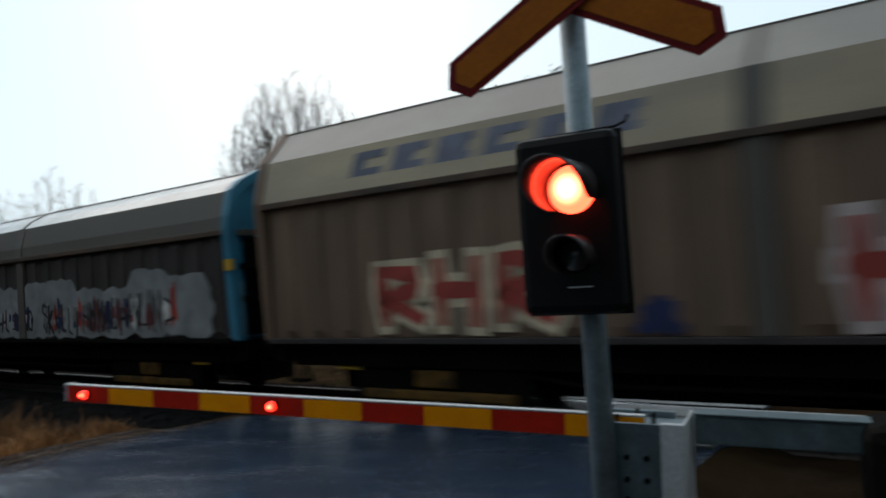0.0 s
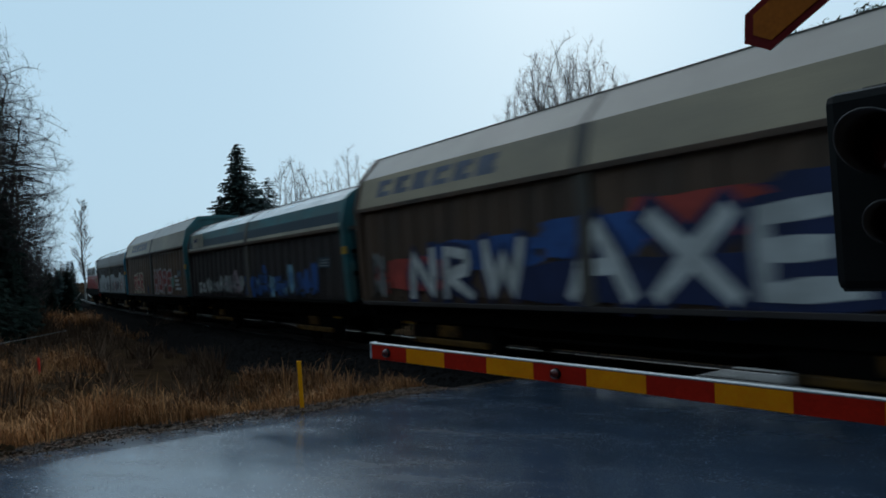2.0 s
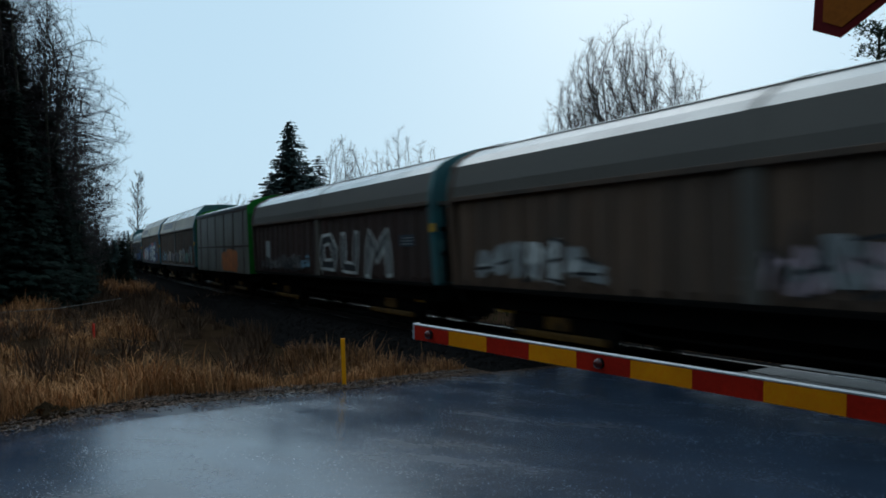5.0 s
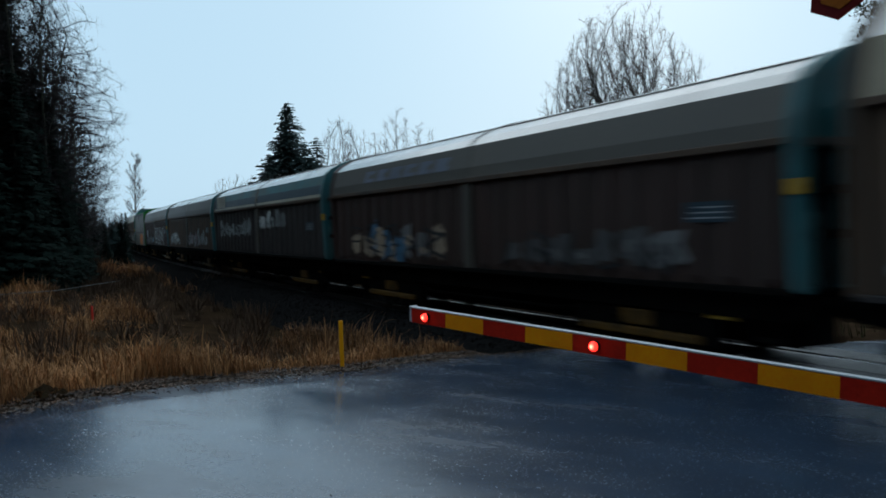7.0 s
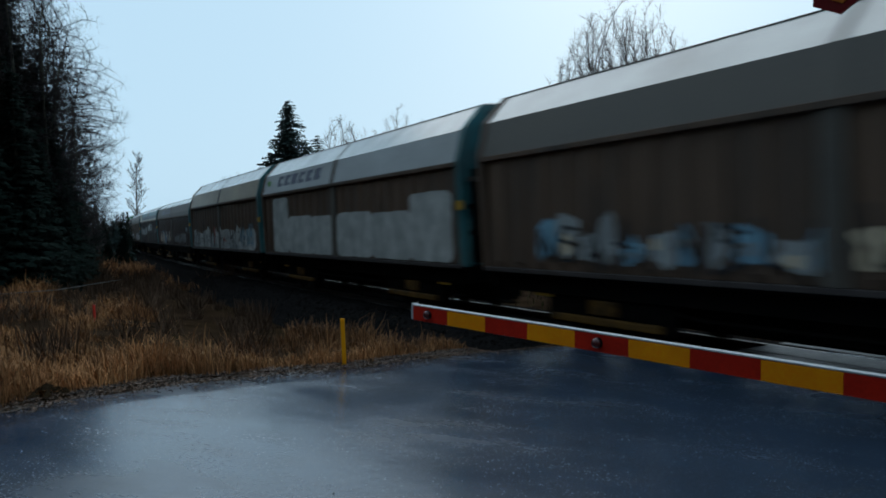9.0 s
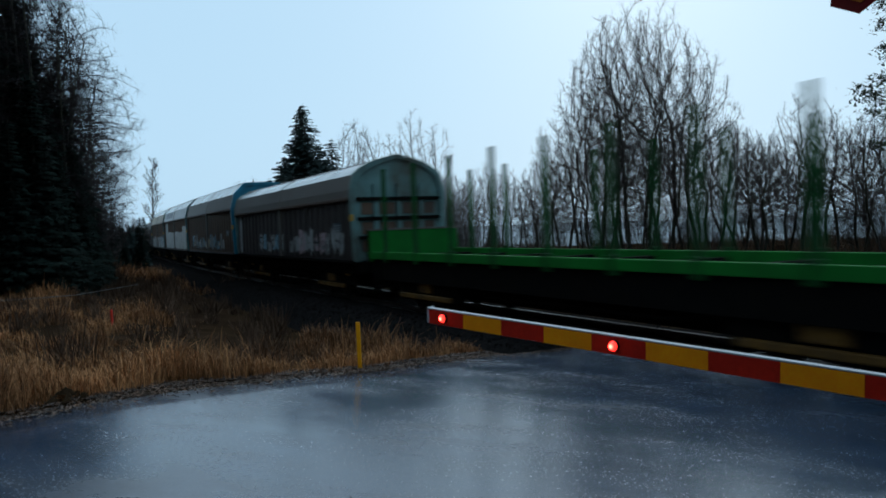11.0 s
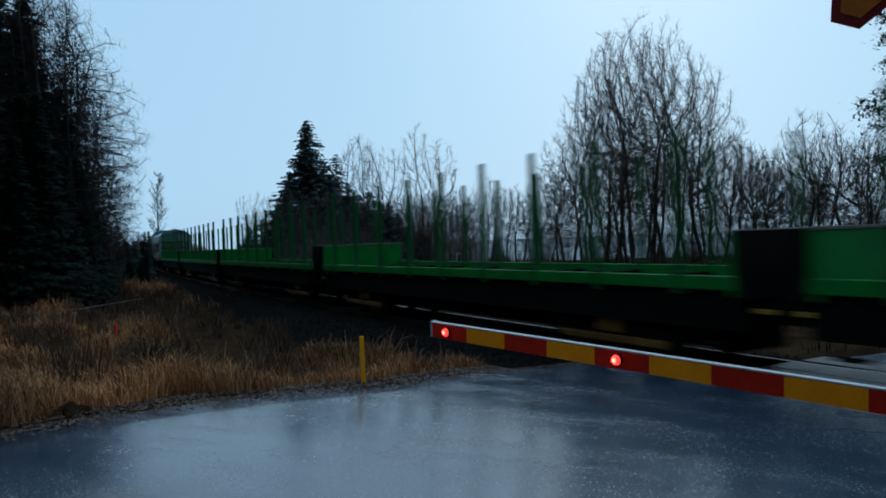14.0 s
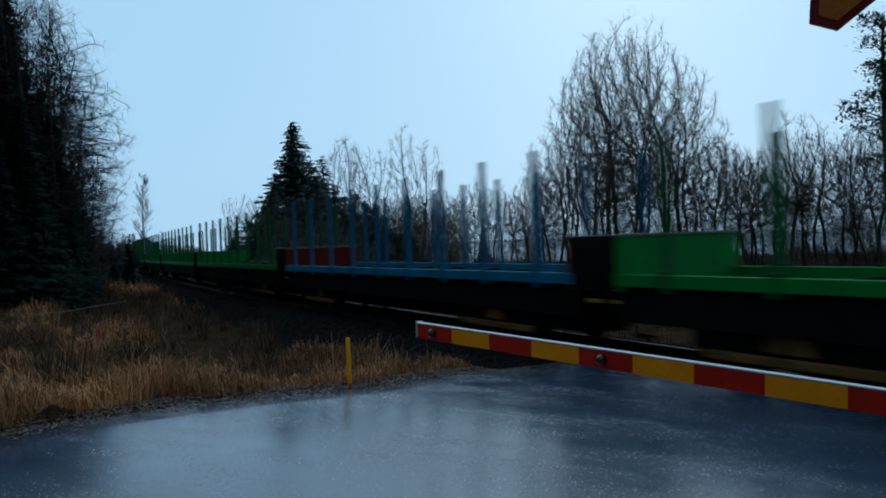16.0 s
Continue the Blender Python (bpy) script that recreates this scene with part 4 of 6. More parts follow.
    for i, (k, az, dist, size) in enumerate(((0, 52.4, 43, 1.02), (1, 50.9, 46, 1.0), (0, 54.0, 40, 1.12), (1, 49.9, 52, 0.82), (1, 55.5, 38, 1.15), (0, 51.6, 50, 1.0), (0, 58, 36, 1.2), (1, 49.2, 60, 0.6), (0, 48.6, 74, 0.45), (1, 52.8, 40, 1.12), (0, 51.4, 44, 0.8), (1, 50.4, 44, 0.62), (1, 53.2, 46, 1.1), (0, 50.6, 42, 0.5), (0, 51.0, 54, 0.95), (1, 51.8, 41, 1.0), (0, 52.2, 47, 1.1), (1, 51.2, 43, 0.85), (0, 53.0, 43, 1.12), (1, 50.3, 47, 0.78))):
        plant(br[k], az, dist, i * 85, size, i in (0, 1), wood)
    # a slender birch far along the line
    fb = sapling(120, 10.6, M_BIRCH, stems=1, spread=0.42, levels=3, radius=0.11, twig_r=0.016, kids=(34, 8, 6), wide=0.42)
    plant(fb, 45.85, 105, 0, 1.18, True, "trees along the line")
    plant(fb, 44.8, 140, 50, 0.6, False, "trees along the line")
    plant(fb, 47.3, 120, 90, 0.55, False, "trees along the line")
    for i in range(16):
        plant(sp[2], rng.uniform(46.6, 49.6), rng.uniform(70, 110), i * 37, rng.uniform(0.35, 0.62), False, "trees along the line")
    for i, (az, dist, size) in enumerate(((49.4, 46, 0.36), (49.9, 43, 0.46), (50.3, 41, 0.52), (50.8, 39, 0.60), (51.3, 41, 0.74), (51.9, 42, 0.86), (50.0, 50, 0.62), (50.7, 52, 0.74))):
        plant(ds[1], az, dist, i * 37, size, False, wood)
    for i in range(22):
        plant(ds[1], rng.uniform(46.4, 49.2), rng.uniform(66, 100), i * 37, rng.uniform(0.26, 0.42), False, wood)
    for i in range(26):
        plant(shrub, rng.uniform(46.8, 50), rng.uniform(60, 130), i * 31, rng.uniform(0.5, 0.9), False, "trees along the line")
    for i in range(40):
        az = rng.uniform(-22, 43)
        plant(shrub, az, rng.uniform(75, 110), i * 47, rng.uniform(0.6, 1.1), False, far)
    # thicket under the far trees
    for i in range(60):
        plant(shrub, rng.uniform(21, 38), rng.uniform(58, 70), i * 23, rng.uniform(0.7, 1.15), False, far)
    for i in range(160):
        az = rng.uniform(-16, 39)
        plant(shrub, az, rng.uniform(44, 74), i * 29, rng.uniform(0.35, 0.72), False, far)
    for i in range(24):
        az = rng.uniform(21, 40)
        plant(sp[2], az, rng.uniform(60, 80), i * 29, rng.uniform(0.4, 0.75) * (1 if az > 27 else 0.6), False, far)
    # unseen spruces added behind the camera, blocking sky light on the train's near side
    for i in range(16):
        plant(ds[i % 2], 110 + i * 8.6, rng.uniform(14, 24), i * 41, rng.uniform(0.8, 1.1), False, wood)
    for i in range(10):
        plant(ds[i % 2], 70 + i * 4.0, rng.uniform(22, 30), i * 41, rng.uniform(0.8, 1.1), False, wood)


# ================= things on the verge =================


def build_markers():
    x, y = plan(2.05, 6.25)
    post = thing("marker_post", "orange-yellow plastic marker post at the road edge", "marker post")
    z = ground_at(x, y)
    part("stake", MB().box(-0.028, 0.028, -0.02, 0.02, -0.2, 0.60, 0.006), M_POST, post)
    part("cap", MB().box(-0.030, 0.030, -0.022, 0.022, 0.60, 0.62, 0.006), M_POST, post)
    post.matrix_basis = pose(x, y, z, 0, -0.6, 30)
    x, y = polar(48.9, 20)
    stub = tagged(new("marker_stub", mesh_of("marker_stub", MB().tube([(0, 0, -0.2), (0, 0, 0.55), (0, 0, 0.58)], [0.03, 0.03, 0.018], 8), M_MARK)),
                  "small red plastic marker stick in the dry grass", "marker")
    stub.matrix_basis = pose(x, y, ground_at(x, y) - 0.15, 3, 2, 0)
    pole = tagged(new("fallen_birch_stem", mesh_of("fallen_birch_stem", MB().tube([(-3.2, 0, 0.45), (-1.2, 0.1, 0.30), (0.6, 0, 0.34), (2.4, -0.1, 0.55)], [0.013, 0.014, 0.011, 0.006], 7), M_STRAP)),
                  "pale fallen birch stem lying at the edge of the wood", "fallen stem")
    x, y = polar(52.4, 26)
    pole.matrix_basis = pose(x, y, ground_at(x, y) + 0.1, 0, 0, 52)


def build_clod():
    mb = MB()
    rng = random.Random(2)
    for _ in range(60):
        a, r = rng.uniform(0, 6.28), rng.uniform(0, 0.32)
        x, y, q = r * math.cos(a), r * math.sin(a), rng.uniform(0.03, 0.09)
        z = 0.16 * (1 - r / 0.36)
        mb.add([(x + q, y, z), (x, y + q, z), (x - q, y, z - 0.02), (x, y - q, z), (x, y, z + q * 0.8)], [(0, 1, 4), (1, 2, 4), (2, 3, 4), (3, 0, 4)])
    ob = tagged(new("earth_clods", mesh_of("earth_clods", mb, M_SOIL)), "small heap of dark damp earth at the road edge", "earth heap", kind="stuff")
    x, y = polar(52.0, 8.7)
    ob.matrix_basis = pose(x, y, ground_at(x, y))
    ob.scale = (0.7, 0.7, 0.62)


YAW = -29.0  # the way the signal and the barrier face


FLASHERS = []
FLASH_STARTS = (-0.18, 0.66, 1.40, 2.16, 2.92, 3.68, 4.45, 5.22, 5.99, 6.76, 7.54, 8.31, 9.08, 9.86, 10.64, 11.42, 12.20, 12.92, 13.78, 14.42, 15.22)


def turning_lens(radius, lit, unlit):
    """A ball lens that turns in its socket, like a rotating beacon: one half is lit, the other dark."""
    me = bpy.data.meshes.new("lens")
    n, rings, v, f, k = 24, 14, [], [], []
    for j in range(rings + 1):
        a = math.pi * j / rings
        v += [(radius * math.sin(a) * math.cos(6.2832 * i / n), -radius * math.cos(a), radius * math.sin(a) * math.sin(6.2832 * i / n)) for i in range(n)]
    for j in range(rings):
        for i in range(n):
            f.append((j * n + i, j * n + (i + 1) % n, (j + 1) * n + (i + 1) % n, (j + 1) * n + i))
            k.append(0 if j < rings // 2 else 1)
    me.from_pydata(v, [], f)
    me.materials.append(lit)
    me.materials.append(unlit)
    me.polygons.foreach_set("material_index", k)
    me.shade_smooth()
    return me


def build_signal():
    sig = thing("crossing_signal", "galvanised mast with red warning light and yellow crossing sign", "crossing signal")
    mx, my = 0.665, 3.13
    base = ground_at(mx, my)
    sig.matrix_basis = pose(mx, my, base, 0, 0, YAW)
    top = 3.673 - base
    part("mast", MB().tube([(0, 0, -0.3), (0, 0, top)], [0.054, 0.054], 20), M_GALV, sig, "galvanised steel mast", True)
    part("mast_cap", MB().tube([(0, 0, top), (0, 0, top + 0.03)], [0.058, 0.03], 20), M_GALV, sig)
    part("mast_foot", MB().box(-0.16, 0.16, -0.16, 0.16, -0.1, 0.03, 0.01), M_GALV, sig)
    # saltire boards, each with a red rim and a yellow face
    zc = 3.291 - base
    for k, ang in enumerate((29, -29)):
        m = pose(0.03, -0.075 - 0.02 * k, zc, 0, ang, 0)
        outer = [(-0.67, 0), (-0.605, -0.096), (0.605, -0.096), (0.67, 0), (0.605, 0.096), (-0.605, 0.096)]
        inner = [(-0.622, 0), (-0.578, -0.068), (0.578, -0.068), (0.622, 0), (0.578, 0.068), (-0.578, 0.068)]

        def plate(outline, y0, y1):
            mb = MB()
            n = len(outline)
            mb.v = [(x, y0, z) for x, z in outline] + [(x, y1, z) for x, z in outline]
            mb.f = [(i, (i + 1) % n, n + (i + 1) % n, n + i) for i in range(n)] + [tuple(range(n)), tuple(range(n, 2 * n))]
            return mb
        rim = part("sign_board", plate(outer, -0.004, 0.004), M_SIGN_R, sig, "red-rimmed crossing board")
        rim.matrix_basis = m
        part("sign_face", plate(inner, -0.0085, -0.004), M_SIGN_Y, rim, "yellow face of the crossing board")
    part("sign_clamp", MB().box(-0.07, 0.07, -0.075, 0.06, zc - 0.04, zc + 0.04, 0.008), M_GALV, sig)
    # light unit
    zb = 1.961 - base
    house = part("light_housing", MB().box(-0.217, 0.217, -0.16, -0.07, zb - 0.01, zb + 0.725, 0.04), M_BLACK, sig, "black light housing with rounded corners")
    house.matrix_basis = pose(-0.03, 0, 0)
    part("backplate", MB().box(-0.252, 0.192, -0.07, -0.055, zb - 0.015, zb + 0.73, 0.006), M_BLACK, sig)
    for k, (zl, on) in enumerate(((2.455 - base, True), (2.188 - base, False))):
        r = 0.098 if on else 0.07
        if on:
            ball = part("lens", turning_lens(0.105, M_LAMP, M_UNLIT_RED), None, sig, "flashing red signal lens on a turning drum")
            FLASHERS.append((ball, (0, -0.125, zl), 0.06, 0.47))
        else:
            lens = MB().tube([(0, -0.155, zl), (0, -0.185, zl), (0, -0.198, zl)], [r, r * 0.8, 0.01], 28)
            part("lens", lens, M_DARK_LENS, sig, "dark unlit lens", True)
        hood, n = MB(), 30
        a0, a1 = (-0.45, 4.05)
        for i in range(n + 1):
            a = a0 + (a1 - a0) * i / n
            depth = (0.30 if on else 0.16) * (0.30 + 0.70 * math.sin(clamp((a - a0) / (a1 - a0) * 1.0, 0, 1) * math.pi) ** 0.6)
            for rr, yy in ((r + 0.008, -0.155), (r + 0.008, -0.165 - depth), (r + 0.014, -0.165 - depth), (r + 0.014, -0.155)):
                hood.v.append((rr * math.cos(a), yy, zl + rr * math.sin(a)))
        hood.f = [(i * 4 + q, i * 4 + (q + 1) % 4, (i + 1) * 4 + (q + 1) % 4, (i + 1) * 4 + q) for i in range(n) for q in range(4)]
        part("lamp_hood", hood, M_VISOR, sig, "black visor over the lens", True)
    part("hook_rod", MB().tube([(-0.14, -0.05, zb + 0.735), (0.16, -0.05, zb + 0.74), (0.205, -0.05, zb + 0.755), (0.215, -0.05, zb + 0.78)], [0.006] * 4, 6), M_BLACK, sig, "thin dark bent rod")
    part("name_strip", MB().box(-0.04, 0.06, -0.1635, -0.159, zb + 0.10, zb + 0.105), M_ALU, sig)


BOOM_TIP = (-2.26, 4.614, 1.576)
BOOM_YAW = -24.39
STRIPE = 0.3435


def build_barrier():
    bar = thing("crossing_barrier", "lowered red and yellow striped barrier boom with lamps", "level crossing barrier")
    bar.matrix_basis = pose(*BOOM_TIP, 0, math.degrees(math.atan(0.0375)), BOOM_YAW)
    n = 10
    L = n * STRIPE
    h = 0.047
    part("boom", MB().box(-0.012, L, -0.022, 0.020, -h - 0.004, h, 0.004), M_ALU, bar, "pale aluminium boom beam")
    part("top_edge", MB().box(-0.016, L, -0.0275, 0.010, h, h + 0.008, 0.002), M_ALU, bar)
    part("end_cap", MB().box(-0.020, -0.010, -0.028, 0.032, -h, h + 0.012, 0.002), M_ALU, bar)
    for k in range(n):
        part("stripe", MB().box(k * STRIPE, (k + 1) * STRIPE - 0.001, -0.0255, -0.0215, -h - 0.002, h - 0.002), M_BOOM_Y if k % 2 else M_BOOM_R, bar, "yellow reflective stripe" if k % 2 else "red reflective stripe")
    for x in (0.16, 4 * STRIPE + 0.155):
        lamp = part("boom_lamp", MB().tube([(x, -0.024, 0), (x, -0.045, 0)], [0.030, 0.028], 16), M_BLACK, bar)
        ball = part("lamp_lens", turning_lens(0.028, M_LAMP_SMALL, M_UNLIT_RED), None, lamp, "flashing red boom lamp")
        FLASHERS.append((ball, (x, -0.040, 0), 0.0, 0.41))
    # the stand and the counterweight arm, in the barrier's own space
    x0 = L - 0.17
    g = -1.20
    part("fork_plate", MB().box(x0 + 0.0, x0 + 0.27, -0.12, -0.10, g, 0.04, 0.004), M_GALV_DARK, bar, "bolted dark galvanised side plate")
    part("fork_plate", MB().box(x0 + 0.0, x0 + 0.27, 0.16, 0.18, g, 0.04, 0.004), M_GALV, bar)
    part("edge_angle", MB().box(x0 + 0.25, x0 + 0.345, -0.145, -0.115, g, 0.05, 0.006).box(x0 + 0.335, x0 + 0.345, -0.115, 0.18, g, 0.05, 0.003), M_ALU, bar, "pale galvanised angle")
    part("fork_shelf", MB().box(x0, x0 + 0.33, -0.10, 0.16, -0.015, 0.012, 0.003), M_GALV, bar)
    for bx in (0.05, 0.11, 0.19):
        for bz in (-0.10, -0.19, -0.27, -0.36, -0.45):
            part("bolt", MB().tube([(x0 + bx, -0.12, bz), (x0 + bx, -0.134, bz)], [0.013, 0.012], 6), M_UNDER, bar)
    for bx, by in ((0.06, -0.05), (0.12, 0.10), (0.2, 0.02)):
        part("bolt", MB().tube([(x0 + bx, by, 0.012), (x0 + bx, by, 0.06)], [0.010, 0.008], 8), M_UNDER, bar)
    part("counterweight_arm", MB().box(x0 + 0.36, x0 + 1.02, 0.06, 0.16, -0.070, 0.050, 0.006).box(x0 + 0.36, x0 + 1.02, 0.05, 0.17, 0.050, 0.060, 0.003), M_GALV_DARK, bar, "dark grey counterweight arm")
    part("counterweight", MB().box(x0 + 0.98, x0 + 1.5, -0.1, 0.26, -0.30, 0.07, 0.06), M_UNDER, bar, "dark counterweight block")
    part("plinth", MB().box(x0 - 0.1, x0 + 0.5, -0.3, 0.35, g - 0.25, g + 0.06, 0.02), M_UNDER, bar)


# ================= graffiti: stroke letters sprayed on a wagon side =================
GLYPH = {
    "K": [[(0, 0), (0, 1)], [(0.7, 1), (0, 0.45), (0.75, 0)]], "N": [[(0, 0), (0, 1), (0.7, 0), (0.7, 1)]],
    "R": [[(0, 0), (0, 1), (0.6, 0.9), (0.6, 0.55), (0, 0.45), (0.7, 0)]], "H": [[(0, 0), (0, 1)], [(0.65, 0), (0.65, 1)], [(0, 0.5), (0.65, 0.5)]],
    "O": [[(0.1, 0.1), (0, 0.5), (0.1, 0.9), (0.5, 1), (0.7, 0.6), (0.6, 0.1), (0.1, 0.1)]], "P": [[(0, 0), (0, 1), (0.65, 0.9), (0.6, 0.5), (0, 0.45)]],
    "E": [[(0.7, 1), (0, 0.95), (0, 0), (0.7, 0.05)], [(0, 0.5), (0.5, 0.5)]], "W": [[(0, 1), (0.2, 0), (0.45, 0.8), (0.7, 0), (0.9, 1)]],
    "A": [[(0, 0), (0.35, 1), (0.7, 0)], [(0.15, 0.4), (0.55, 0.4)]], "X": [[(0, 0), (0.75, 1)], [(0, 1), (0.75, 0)]],
    "S": [[(0.65, 0.9), (0.1, 0.95), (0.05, 0.6), (0.65, 0.4), (0.6, 0.05), (0, 0.1)]], "I": [[(0.1, 0), (0.2, 1)]],
    "M": [[(0, 0), (0.1, 1), (0.4, 0.35), (0.7, 1), (0.8, 0)]], "U": [[(0, 1), (0.05, 0.1), (0.55, 0.05), (0.65, 1)]],
    "L": [[(0, 1), (0, 0.05), (0.6, 0.05)]], "-": [[(0, 0.5), (0.6, 0.5)]], "=": [[(0, 0.3), (0.7, 0.35)], [(0.05, 0.7), (0.65, 0.65)]],
}


def letter_mesh(ch, x0, z0, step, h, thick, y, rng, jig=0.05):
    """One sprayed letter: every stroke is one mitred ribbon; the near side's words run against the travel."""
    mb = MB()
    for line in GLYPH[ch]:
        pts = [Vector((x0 - px * step * 0.9 + rng.gauss(0, jig * step * 0.4), z0 + pz * h + rng.gauss(0, jig * h * 0.4))) for px, pz in line]
        fine = [pts[0]]
        for p, q in zip(pts[:-1], pts[1:]):
            fine += [p.lerp(q, 0.5), q]
        d0, d1 = (fine[1] - fine[0]).normalized(), (fine[-1] - fine[-2]).normalized()
        fine[0], fine[-1] = fine[0] - d0 * thick * 0.5, fine[-1] + d1 * thick * 0.5
        y += 0.0006
        o = len(mb.v)
        for i, p in enumerate(fine):
            d = (fine[min(i + 1, len(fine) - 1)] - fine[max(i - 1, 0)]).normalized()
            half = thick / 2 * (1 + rng.uniform(-0.14, 0.14)) * (0.75 if i in (0, len(fine) - 1) else 1)
            mb.v += [(p.x - d.y * half, y, p.y + d.x * half), (p.x + d.y * half, y, p.y - d.x * half)]
        mb.f += [(o + 2 * i, o + 2 * i + 1, o + 2 * i + 3, o + 2 * i + 2) for i in range(len(fine) - 1)]
    return mb


def blob_mesh(x0, z0, w, h, y, rng, n=26, rough=0.18, p=4):
    mb = MB()
    pts = []
    for i in range(n):
        a = 6.2832 * i / n
        k = (abs(math.cos(a)) ** p + abs(math.sin(a)) ** p) ** (-1 / p) * (1 + rng.uniform(-rough, rough * 0.4))
        pts.append((x0 - w / 2 + w / 2 * k * math.cos(a), y, z0 + h / 2 + h / 2 * k * math.sin(a)))
    mb.v = [(x0 - w / 2, y, z0 + h / 2)] + pts
    mb.f = [(0, 1 + i, 1 + (i + 1) % n) for i in range(n)]
    return mb


def flat_part(name, mb, material, parent, label=""):
    me = bpy.data.meshes.new(name)
    me.from_pydata(mb.v, [], mb.f)
    me.materials.append(material)
    ob = new(name, me)
    ob.parent = parent
    if label:
        tagged(ob, label)
    return ob


# ================= wagons: x forward, y to the near side, z from the rail =================
SHARED = {}


def shared(key, make):
    if key not in SHARED:
        SHARED[key] = make()
    return SHARED[key]


def wheel_mesh():
    def make():
        mb = MB()
        n = 24
        prof = [(0.10, -0.09), (0.10, 0.09), (0.16, 0.05), (0.38, 0.02), (0.40, 0.06), (0.46, 0.065), (0.465, -0.03), (0.495, -0.04), (0.495, -0.065), (0.40, -0.07), (0.38, -0.02), (0.16, -0.04)]
        m = len(prof)
        for i in range(n):
            a = 6.2832 * i / n
            for r, y in prof:
                mb.v.append((r * math.cos(a), y, r * math.sin(a)))
        mb.f = [(i * m + k, i * m + (k + 1) % m, ((i + 1) % n) * m + (k + 1) % m, ((i + 1) % n) * m + k) for i in range(n) for k in range(m)]
        return mesh_of("wheel", mb, M_WHEEL, True)
    return shared("wheel", make)


def running_gear(w, L, axles, deck):
    """Underframe, wheelsets, springs, buffers, couplers and steps."""
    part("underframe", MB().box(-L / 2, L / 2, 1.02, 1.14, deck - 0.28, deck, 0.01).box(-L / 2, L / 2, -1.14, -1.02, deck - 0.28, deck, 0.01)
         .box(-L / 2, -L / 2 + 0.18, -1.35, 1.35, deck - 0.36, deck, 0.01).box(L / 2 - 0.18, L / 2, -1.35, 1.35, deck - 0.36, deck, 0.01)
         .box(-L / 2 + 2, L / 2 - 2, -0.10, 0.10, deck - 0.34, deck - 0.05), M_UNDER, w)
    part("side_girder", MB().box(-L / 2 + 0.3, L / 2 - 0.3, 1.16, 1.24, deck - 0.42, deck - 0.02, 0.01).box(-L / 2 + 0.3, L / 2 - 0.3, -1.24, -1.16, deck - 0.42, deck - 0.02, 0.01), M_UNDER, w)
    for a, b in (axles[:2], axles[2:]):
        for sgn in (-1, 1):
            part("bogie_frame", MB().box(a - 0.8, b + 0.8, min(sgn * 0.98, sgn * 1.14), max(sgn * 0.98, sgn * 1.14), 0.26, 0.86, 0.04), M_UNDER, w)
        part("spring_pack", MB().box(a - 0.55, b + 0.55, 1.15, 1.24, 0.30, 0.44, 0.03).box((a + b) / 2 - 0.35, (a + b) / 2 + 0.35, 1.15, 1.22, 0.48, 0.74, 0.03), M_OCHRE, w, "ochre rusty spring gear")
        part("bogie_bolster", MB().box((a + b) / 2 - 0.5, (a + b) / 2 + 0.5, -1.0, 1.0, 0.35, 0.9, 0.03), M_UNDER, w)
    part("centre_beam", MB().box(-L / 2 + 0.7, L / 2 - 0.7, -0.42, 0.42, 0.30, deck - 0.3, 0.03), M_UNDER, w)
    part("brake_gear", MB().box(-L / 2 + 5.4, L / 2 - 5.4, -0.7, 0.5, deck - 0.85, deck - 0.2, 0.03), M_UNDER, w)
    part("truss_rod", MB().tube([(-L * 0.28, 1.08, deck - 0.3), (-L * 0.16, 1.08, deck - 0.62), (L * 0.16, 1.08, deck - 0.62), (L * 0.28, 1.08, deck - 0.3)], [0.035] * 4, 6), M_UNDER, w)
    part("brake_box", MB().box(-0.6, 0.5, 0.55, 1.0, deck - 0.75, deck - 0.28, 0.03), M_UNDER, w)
    for ax in axles:
        for sgn in (-1, 1):
            ob = part("wheel", wheel_mesh(), None, w)
            ob.matrix_basis = pose(ax, sgn * 0.80, 0.462, 0, 0, 0 if sgn < 0 else 180)
            part("axle_box", shared("axle_box", lambda: mesh_of("axle_box", MB().box(-0.16, 0.16, -0.10, 0.10, -0.16, 0.16, 0.03).box(-0.55, 0.55, -0.05, 0.05, 0.18, 0.26, 0.02).box(-0.05, 0.05, -0.04, 0.04, 0.1, 0.5), M_UNDER)), None, w).matrix_basis = pose(ax, sgn * 1.08, 0.46)
        part("axle", MB().tube([(ax, -0.95, 0.46), (ax, 0.95, 0.46)], [0.075, 0.075], 8), M_WHEEL, w)
    for e in (-1, 1):
        for sgn in (-1, 1):
            part("buffer", MB().tube([(e * L / 2, sgn * 0.9, 1.04), (e * (L / 2 + 0.38), sgn * 0.9, 1.04)], [0.09, 0.08], 10).tube([(e * (L / 2 + 0.38), sgn * 0.9, 1.04), (e * (L / 2 + 0.44), sgn * 0.9, 1.04)], [0.22, 0.21], 14), M_UNDER, w)
        part("coupler", MB().tube([(e * L / 2, 0, 1.0), (e * (L / 2 + 0.52), 0, 0.98)], [0.06, 0.06], 8), M_UNDER, w)
        part("step", MB().box(e * (L / 2 - 0.55) - 0.2, e * (L / 2 - 0.55) + 0.2, 1.25, 1.42, 0.52, 0.56).box(e * (L / 2 - 0.55) - 0.2, e * (L / 2 - 0.55) - 0.16, 1.38, 1.42, 0.52, deck)
             .box(e * (L / 2 - 0.55) + 0.16, e * (L / 2 - 0.55) + 0.2, 1.38, 1.42, 0.52, deck), M_UNDER, w)
